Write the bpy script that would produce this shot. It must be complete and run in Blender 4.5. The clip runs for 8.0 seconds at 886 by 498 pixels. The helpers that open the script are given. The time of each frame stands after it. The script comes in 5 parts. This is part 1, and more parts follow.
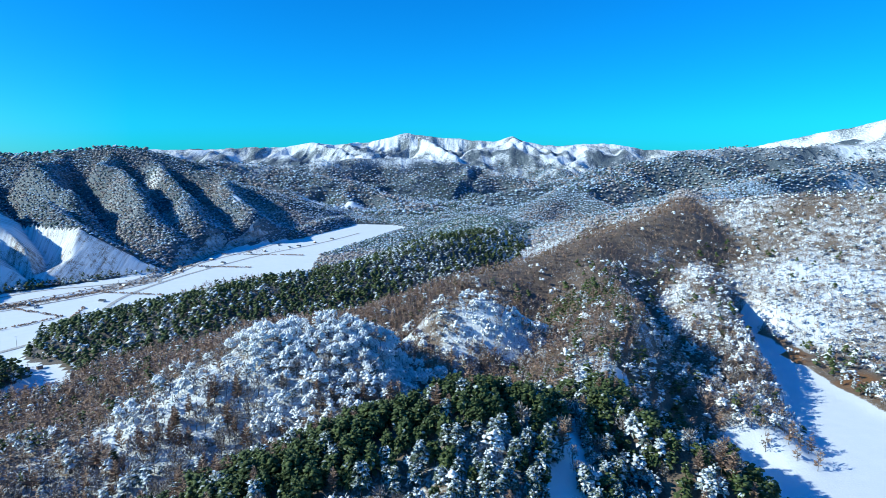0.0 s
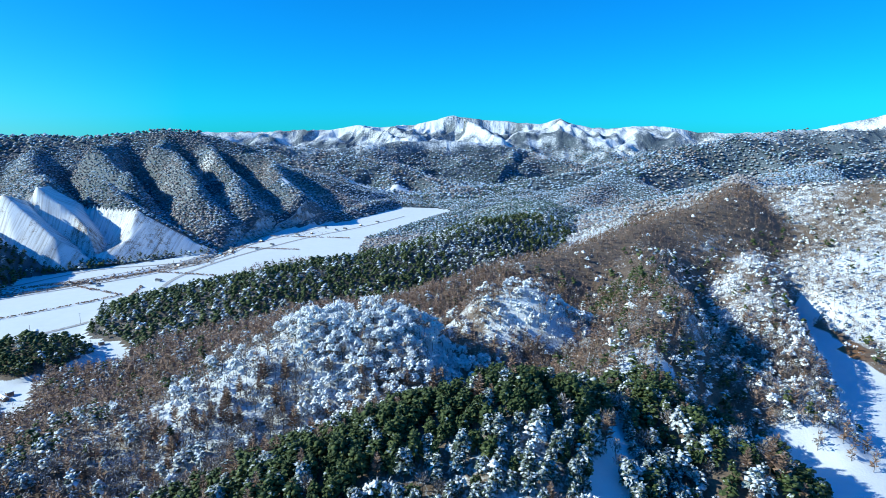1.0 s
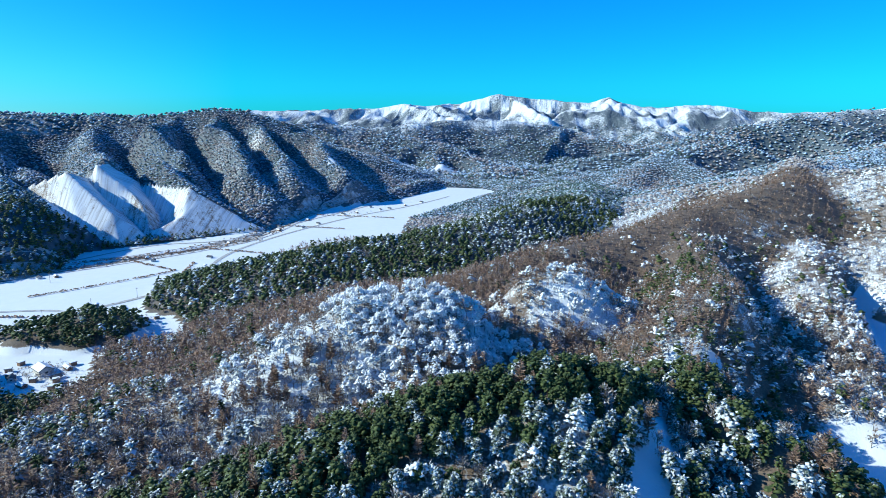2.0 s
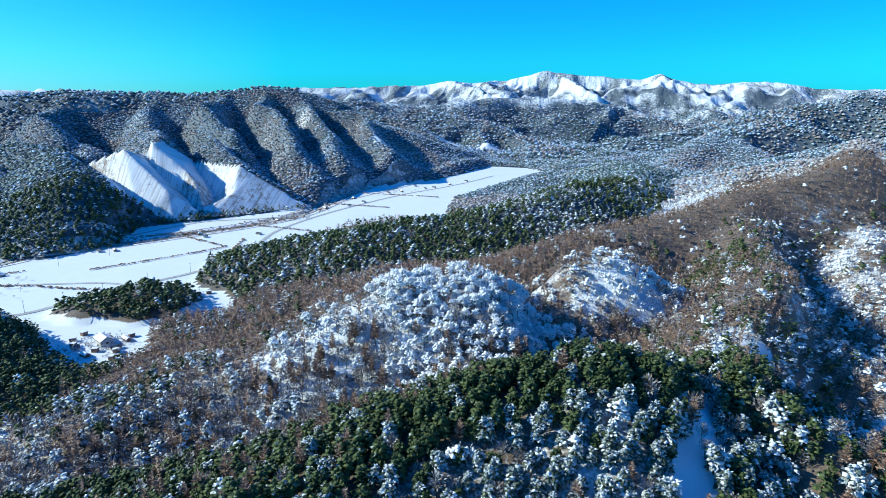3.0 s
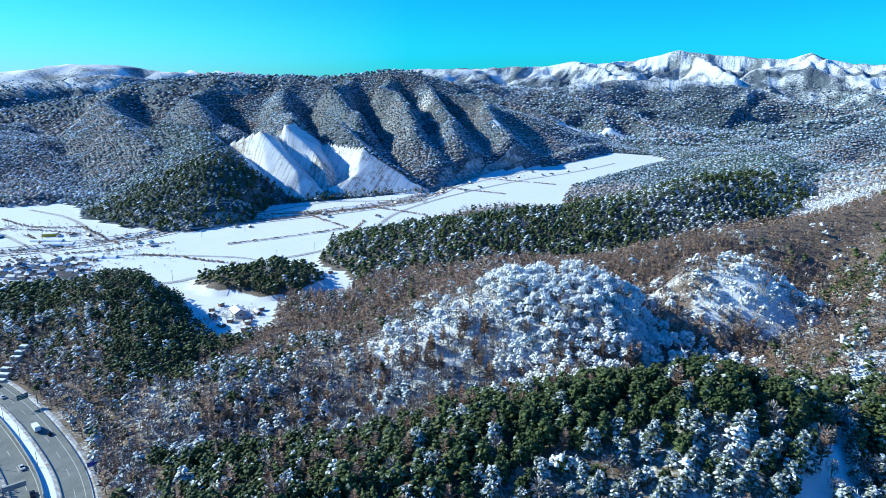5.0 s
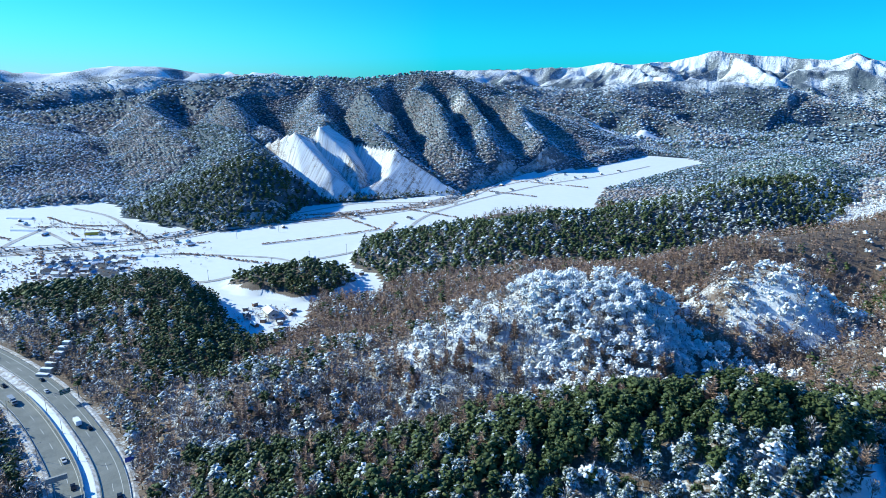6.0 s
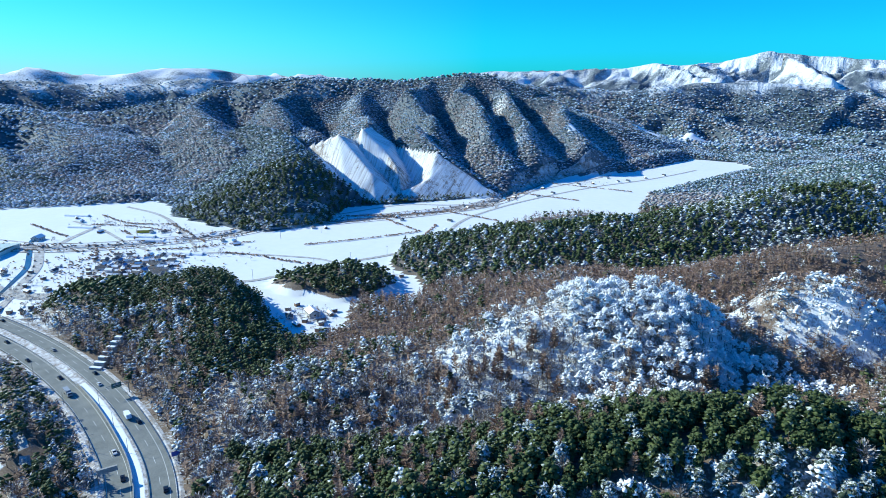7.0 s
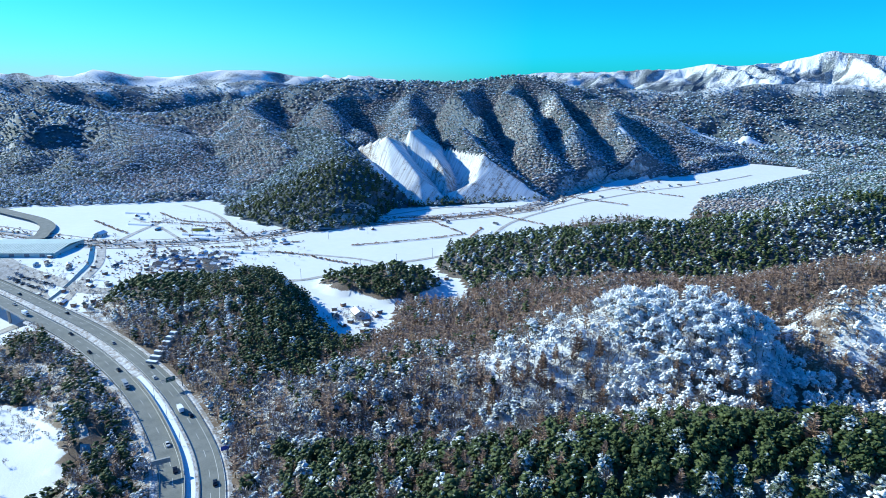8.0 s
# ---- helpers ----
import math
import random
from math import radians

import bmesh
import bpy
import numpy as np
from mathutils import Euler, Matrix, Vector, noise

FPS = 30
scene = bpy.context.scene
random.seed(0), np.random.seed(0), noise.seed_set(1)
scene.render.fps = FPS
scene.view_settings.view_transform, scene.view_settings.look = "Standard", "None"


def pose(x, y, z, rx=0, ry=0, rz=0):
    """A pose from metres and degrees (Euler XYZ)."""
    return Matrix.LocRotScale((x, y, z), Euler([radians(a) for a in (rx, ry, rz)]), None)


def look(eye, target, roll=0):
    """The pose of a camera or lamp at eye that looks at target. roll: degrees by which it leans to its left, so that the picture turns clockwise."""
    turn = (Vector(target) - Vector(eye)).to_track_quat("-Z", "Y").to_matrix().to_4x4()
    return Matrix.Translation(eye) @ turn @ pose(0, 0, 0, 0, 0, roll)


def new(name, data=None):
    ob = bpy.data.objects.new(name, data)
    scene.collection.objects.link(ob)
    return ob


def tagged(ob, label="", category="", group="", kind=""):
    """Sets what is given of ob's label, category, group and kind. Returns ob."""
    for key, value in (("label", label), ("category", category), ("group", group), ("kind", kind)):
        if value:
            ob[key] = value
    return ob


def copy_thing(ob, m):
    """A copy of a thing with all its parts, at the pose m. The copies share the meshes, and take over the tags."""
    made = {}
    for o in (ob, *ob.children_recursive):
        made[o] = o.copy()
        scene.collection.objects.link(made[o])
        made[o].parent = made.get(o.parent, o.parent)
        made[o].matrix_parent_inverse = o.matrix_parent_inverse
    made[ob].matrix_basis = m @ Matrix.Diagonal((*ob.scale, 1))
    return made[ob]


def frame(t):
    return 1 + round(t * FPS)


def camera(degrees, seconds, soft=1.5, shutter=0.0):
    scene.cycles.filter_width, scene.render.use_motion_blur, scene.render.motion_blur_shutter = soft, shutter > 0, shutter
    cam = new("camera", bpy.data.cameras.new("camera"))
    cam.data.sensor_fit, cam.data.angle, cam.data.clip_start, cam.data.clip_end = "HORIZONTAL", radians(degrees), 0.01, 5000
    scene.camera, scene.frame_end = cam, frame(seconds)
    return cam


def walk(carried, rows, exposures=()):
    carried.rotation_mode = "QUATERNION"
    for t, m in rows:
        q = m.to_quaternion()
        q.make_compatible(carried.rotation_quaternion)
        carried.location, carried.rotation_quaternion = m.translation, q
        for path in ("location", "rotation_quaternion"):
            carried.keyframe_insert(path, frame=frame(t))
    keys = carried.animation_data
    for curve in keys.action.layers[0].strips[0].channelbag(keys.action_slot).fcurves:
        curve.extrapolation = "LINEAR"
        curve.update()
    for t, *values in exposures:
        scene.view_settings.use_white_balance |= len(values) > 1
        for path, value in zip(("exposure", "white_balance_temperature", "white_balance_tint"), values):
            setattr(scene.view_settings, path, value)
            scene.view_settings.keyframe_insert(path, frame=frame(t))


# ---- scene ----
cam = camera(71.8, 8.0, soft=0.5)
ROWS = [  # seconds, x, y, z, yaw, pitch, roll: the drone climbs and turns to its left
    (0.0, 0.00, 0.00, 150.62, 0.00, -8.15, -0.01),
    (0.5, -0.07, -0.07, 151.98, 2.06, -8.93, 0.02),
    (1.0, -0.15, -0.13, 153.32, 4.19, -9.78, 0.07),
    (1.5, -0.23, -0.20, 154.63, 6.35, -10.76, 0.18),
    (3.0, -0.65, -0.45, 158.67, 12.47, -13.81, 0.29),
    (3.5, -0.81, -0.52, 160.03, 14.43, -14.84, 0.33),
    (3.8, -0.89, -0.57, 160.83, 15.61, -15.45, 0.35),
    (3.9, -1.00, -0.20, 163.60, 19.79, -15.71, 0.38),
    (4.0, -1.01, -0.17, 163.85, 20.10, -15.70, 0.38),
    (4.5, -1.10, -0.05, 165.04, 21.61, -15.67, 0.38),
    (6.0, -1.38, 0.01, 168.46, 26.34, -15.59, 0.30),
    (6.5, -1.54, -0.09, 169.70, 28.11, -15.55, 0.30),
    (7.0, -1.68, -0.18, 170.87, 30.18, -15.53, 0.25),
    (7.5, -1.73, -0.33, 172.03, 32.35, -15.49, 0.25),
    (8.0, -1.77, -0.44, 173.14, 34.55, -15.47, 0.18),
]
walk(cam, [(t, Matrix.Translation((x, y, z)) @ pose(0, 0, 0, 0, 0, yaw) @ pose(0, 0, 0, 90 + pitch) @ pose(0, 0, 0, 0, 0, roll))
           for t, x, y, z, yaw, pitch, roll in ROWS], [(0.0, 0.08), (1.5, 0.12), (3.8, 0.22), (8.0, 0.22)])

# ---- light ----
SUN_AZ, SUN_EL = 258.0, 30.0          # degrees clockwise from +y, and above the horizon
world = bpy.data.worlds.new("world")
scene.world = world
world.use_nodes = True
wn, wl = world.node_tree.nodes, world.node_tree.links
sky = wn.new("ShaderNodeTexSky")
sky.sky_type, sky.sun_disc = "NISHITA", False
sky.sun_elevation, sky.sun_rotation = radians(SUN_EL), radians(SUN_AZ)
sky.altitude, sky.air_density, sky.dust_density, sky.ozone_density = 400, 1.0, 0.5, 3.0
vivid = wn.new("ShaderNodeHueSaturation")
vivid.inputs["Saturation"].default_value = 1.25
tinted = wn.new("ShaderNodeMix")
tinted.data_type, tinted.blend_type = "RGBA", "MULTIPLY"
tinted.inputs[0].default_value, tinted.inputs[7].default_value = 1.0, (0.02, 0.71, 1.22, 1)
wl.new(sky.outputs["Color"], vivid.inputs["Color"])
wl.new(vivid.outputs["Color"], tinted.inputs[6])
# pale haze low over the horizon, thickest under the sun
way = wn.new("ShaderNodeTexCoord").outputs["Generated"]
split = wn.new("ShaderNodeSeparateXYZ")
wl.new(way, split.inputs[0])


def sky_maths(op, a, b=0.0, clamp=False):
    m = wn.new("ShaderNodeMath")
    m.operation, m.use_clamp = op, clamp
    for sock, v in zip(m.inputs, (a, b)):
        if isinstance(v, bpy.types.NodeSocket):
            wl.new(v, sock)
        else:
            sock.default_value = v
    return m.outputs[0]


towards = sky_maths("ADD", sky_maths("MULTIPLY", split.outputs[0], math.sin(radians(SUN_AZ))), sky_maths("MULTIPLY", split.outputs[1], math.cos(radians(SUN_AZ))))
towards = sky_maths("MULTIPLY", sky_maths("SUBTRACT", towards, 0.25), 1.7, True)
low = sky_maths("POWER", 2.718, sky_maths("MULTIPLY", sky_maths("MAXIMUM", split.outputs[2], 0.0), -17.0))
hazed = wn.new("ShaderNodeMix")
hazed.data_type = "RGBA"
wl.new(sky_maths("MULTIPLY", towards, low, True), hazed.inputs[0])
wl.new(tinted.outputs[2], hazed.inputs[6])
hazed.inputs[7].default_value = (2.1, 4.8, 5.7, 1)
wl.new(hazed.outputs[2], wn["Background"].inputs["Color"])
wn["Background"].inputs["Strength"].default_value = 0.152
sun = new("sun", bpy.data.lights.new("sun", "SUN"))
sun.data.energy, sun.data.angle, sun.data.color = 5.2, radians(0.53), (0.89, 0.985, 0.88)
az, el = radians(SUN_AZ), radians(SUN_EL)
TO_SUN = Vector((math.sin(az) * math.cos(el), math.cos(az) * math.cos(el), math.sin(el)))
sun.matrix_world = look(TO_SUN * 900, (0, 0, 0))

# ---- materials ----


def material(name, rough=0.8, metal=0.0):
    mat = bpy.data.materials.new(name)
    mat.use_nodes = True
    b = mat.node_tree.nodes["Principled BSDF"]
    b.inputs["Roughness"].default_value, b.inputs["Metallic"].default_value = rough, metal
    b.inputs["Specular IOR Level"].default_value = 0.3
    return mat, mat.node_tree.nodes, mat.node_tree.links, b


def ramp(nodes, stops):
    r = nodes.new("ShaderNodeValToRGB")
    el = r.color_ramp.elements
    while len(el) < len(stops):
        el.new(0.5)
    for e, (p, c) in zip(el, stops):
        e.position, e.color = p, (*c, 1)
    return r


def mixed(nodes, links, fac, a, b):
    m = nodes.new("ShaderNodeMix")
    m.data_type = "RGBA"
    for sock, v in ((m.inputs[0], fac), (m.inputs[6], a), (m.inputs[7], b)):
        if isinstance(v, bpy.types.NodeSocket):
            links.new(v, sock)
        elif isinstance(v, tuple):
            sock.default_value = (*v, 1)
        else:
            sock.default_value = v
    return m.outputs[2]


def noise_at(nodes, links, scale, detail=3.0, rough=0.55, vector=None):
    n = nodes.new("ShaderNodeTexNoise")
    n.inputs["Scale"].default_value, n.inputs["Detail"].default_value, n.inputs["Roughness"].default_value = scale, detail, rough
    if vector is None:
        vector = nodes.new("ShaderNodeNewGeometry").outputs["Position"]
    links.new(vector, n.inputs["Vector"])
    return n.outputs["Fac"]


def maths(nodes, links, op, a, b=0.0, clamp=False):
    m = nodes.new("ShaderNodeMath")
    m.operation, m.use_clamp = op, clamp
    for sock, v in zip(m.inputs, (a, b)):
        if isinstance(v, bpy.types.NodeSocket):
            links.new(v, sock)
        else:
            sock.default_value = v
    return m.outputs[0]


def bumped(nodes, links, b, height, strength=0.4, distance=0.2):
    n = nodes.new("ShaderNodeBump")
    n.inputs["Strength"].default_value, n.inputs["Distance"].default_value = strength, distance
    links.new(height, n.inputs["Height"])
    links.new(n.outputs["Normal"], b.inputs["Normal"])


def attribute(nodes, name):
    a = nodes.new("ShaderNodeAttribute")
    a.attribute_name = name
    return a.outputs["Fac"]


def ground_material():
    """Snow over leaf litter; the sheet's own attributes say how much lies where."""
    mat, n, l, b = material("snowy_ground", 0.75)
    fine, mid, big = noise_at(n, l, 0.9, 4), noise_at(n, l, 0.12, 4), noise_at(n, l, 0.012, 4)
    litter = ramp(n, [(0.3, (0.11, 0.08, 0.06)), (0.55, (0.19, 0.135, 0.10)), (0.75, (0.27, 0.21, 0.155))])
    l.new(fine, litter.inputs[0])
    # floor of far woods: canopy shade and haze blue put into its colour
    hazed_woods = ramp(n, [(0.35, (0.05, 0.075, 0.09)), (0.55, (0.10, 0.125, 0.145)), (0.8, (0.17, 0.19, 0.21))])
    l.new(mid, hazed_woods.inputs[0])
    soil = mixed(n, l, attribute(n, "wood"), litter.outputs[0], hazed_woods.outputs[0])
    rust = mixed(n, l, fine, (0.20, 0.085, 0.03), (0.34, 0.16, 0.06))
    soil = mixed(n, l, attribute(n, "rust"), soil, rust)
    white = mixed(n, l, mid, (0.72, 0.75, 0.78), (0.82, 0.83, 0.84))
    patch = maths(n, l, "ADD", maths(n, l, "MULTIPLY", fine, 0.55), maths(n, l, "MULTIPLY", mid, 0.45))
    cover = maths(n, l, "SUBTRACT", maths(n, l, "MULTIPLY", attribute(n, "snow"), 1.6), maths(n, l, "MULTIPLY", patch, 1.2))
    cover = maths(n, l, "MULTIPLY", maths(n, l, "ADD", cover, 0.05), 5.0, True)
    pos = n.new("ShaderNodeNewGeometry").outputs["Position"]
    turn = n.new("ShaderNodeMapping")
    turn.inputs["Rotation"].default_value[2] = radians(-46)
    l.new(pos, turn.inputs["Vector"])
    turn.inputs["Scale"].default_value = (0.30, 0.012, 0.02)
    streak = noise_at(n, l, 1.0, 4, 0.6, turn.outputs[0])
    rib = maths(n, l, "MULTIPLY", maths(n, l, "MULTIPLY", streak, 1.5), attribute(n, "bare"))
    cover = maths(n, l, "SUBTRACT", cover, maths(n, l, "MULTIPLY", maths(n, l, "SUBTRACT", rib, 0.69, True), 1.5), True)
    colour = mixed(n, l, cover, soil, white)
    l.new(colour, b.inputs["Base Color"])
    bumped(n, l, b, maths(n, l, "SUBTRACT", maths(n, l, "ADD", fine, maths(n, l, "MULTIPLY", big, 2.0)), maths(n, l, "MULTIPLY", rib, 1.4)), 0.35, 0.5)
    # the far range's spurs and gullies, tens of metres deep
    far = n.new("ShaderNodeMapping")
    far.inputs["Scale"].default_value = (0.010, 0.0032, 0.004)
    l.new(pos, far.inputs["Vector"])
    spur = maths(n, l, "ABSOLUTE", maths(n, l, "SUBTRACT", noise_at(n, l, 1.0, 5, 0.55, far.outputs[0]), 0.5))
    spur = maths(n, l, "MULTIPLY", spur, maths(n, l, "MULTIPLY", attribute(n, "range"), -1.0))
    deep = n.new("ShaderNodeBump")
    deep.inputs["Strength"].default_value, deep.inputs["Distance"].default_value = 1.0, 38.0
    l.new(spur, deep.inputs["Height"])
    small = b.inputs["Normal"].links[0].from_node
    l.new(deep.outputs["Normal"], small.inputs["Normal"])
    return mat


def foliage_material(name, low, high, snow, tint=(0.80, 0.84, 0.88), crisp=5.0):
    """Needles or twigs from low to high colour, with snow lying on what faces up."""
    mat, n, l, b = material(name, 0.7)
    geo = n.new("ShaderNodeNewGeometry")
    body = mixed(n, l, geo.outputs["Random Per Island"], low, high)
    up = n.new("ShaderNodeSeparateXYZ")
    l.new(geo.outputs["True Normal"], up.inputs[0])
    face = maths(n, l, "MAXIMUM", up.outputs[2], 0.0)
    patch = noise_at(n, l, 0.35 if crisp > 4 else 3.2, 3, 0.65, geo.outputs["Position"])
    rnd = maths(n, l, "MULTIPLY", geo.outputs["Random Per Island"], 0.5)
    lay = maths(n, l, "ADD", maths(n, l, "MULTIPLY", face, 0.55), maths(n, l, "ADD", patch, rnd))
    lay = maths(n, l, "MULTIPLY", maths(n, l, "SUBTRACT", lay, 1.55 - snow), crisp, True)
    l.new(mixed(n, l, lay, body, tint), b.inputs["Base Color"])
    return mat


GROUND = ground_material()
GREEN = foliage_material("green_needles", (0.036, 0.058, 0.02), (0.10, 0.125, 0.04), 0.10)
DUSTED = foliage_material("snow_dusted_needles", (0.04, 0.062, 0.036), (0.105, 0.125, 0.07), 0.52, crisp=3.0)
BROWN = foliage_material("brown_twigs", (0.21, 0.13, 0.088), (0.39, 0.25, 0.18), 0.08)
FROST = foliage_material("frosted_twigs", (0.12, 0.11, 0.10), (0.35, 0.34, 0.34), 0.95, (0.90, 0.90, 0.89))
GREY = foliage_material("grey_twigs", (0.17, 0.13, 0.105), (0.36, 0.30, 0.26), 0.50, crisp=2.0)
THIN = foliage_material("thinly_dusted_needles", (0.036, 0.062, 0.042), (0.09, 0.12, 0.075), 0.66, crisp=2.2)
# Far woods: aerial haze is put into these bluish needle and snow colours.
HAZED_PINE = foliage_material("haze_tinted_needles", (0.08, 0.135, 0.175), (0.165, 0.24, 0.30), 0.75, (0.66, 0.80, 0.94), 1.3)
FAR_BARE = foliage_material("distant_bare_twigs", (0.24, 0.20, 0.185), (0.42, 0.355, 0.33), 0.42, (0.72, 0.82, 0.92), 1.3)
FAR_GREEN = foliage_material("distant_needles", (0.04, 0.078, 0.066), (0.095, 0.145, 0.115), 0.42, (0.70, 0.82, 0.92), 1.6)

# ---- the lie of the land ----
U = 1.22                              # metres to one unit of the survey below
rng = np.random.default_rng(7)


def smooth(a, b, v):
    t = np.clip((v - a) / (b - a), 0, 1)
    return t * t * (3 - 2 * t)


LATTICE = rng.random((256, 256))


def value_noise(x, y):
    xi, yi = np.floor(x).astype(int), np.floor(y).astype(int)
    fx, fy = x - xi, y - yi
    fx, fy = fx * fx * (3 - 2 * fx), fy * fy * (3 - 2 * fy)
    a, b = LATTICE[xi % 256, yi % 256], LATTICE[(xi + 1) % 256, yi % 256]
    c, d = LATTICE[xi % 256, (yi + 1) % 256], LATTICE[(xi + 1) % 256, (yi + 1) % 256]
    return (a * (1 - fx) + b * fx) * (1 - fy) + (c * (1 - fx) + d * fx) * fy - 0.5


def fbm(x, y, size, octaves=4, keep=0.5):
    out, amp = np.zeros_like(x, float), 1.0
    for k in range(octaves):
        out += amp * value_noise(x / size + 17.3 * k, y / size + 5.1 * k)
        size, amp = size / 2, amp * keep
    return out


def along(x, y, line):
    """Distance to a polyline, the value carried along it, and the side (+1 is its left)."""
    best = np.full(x.shape, 1e12)
    val, side = np.zeros(x.shape), np.ones(x.shape)
    for p, q in zip(line[:-1], line[1:]):
        dx, dy = q[0] - p[0], q[1] - p[1]
        t = np.clip(((x - p[0]) * dx + (y - p[1]) * dy) / (dx * dx + dy * dy), 0, 1)
        d2 = (x - p[0] - t * dx) ** 2 + (y - p[1] - t * dy) ** 2
        near = d2 < best
        best = np.where(near, d2, best)
        val = np.where(near, p[2] + t * (q[2] - p[2]), val)
        side = np.where(near, np.sign(dx * (y - p[1]) - dy * (x - p[0])), side)
    return np.sqrt(best), val, side


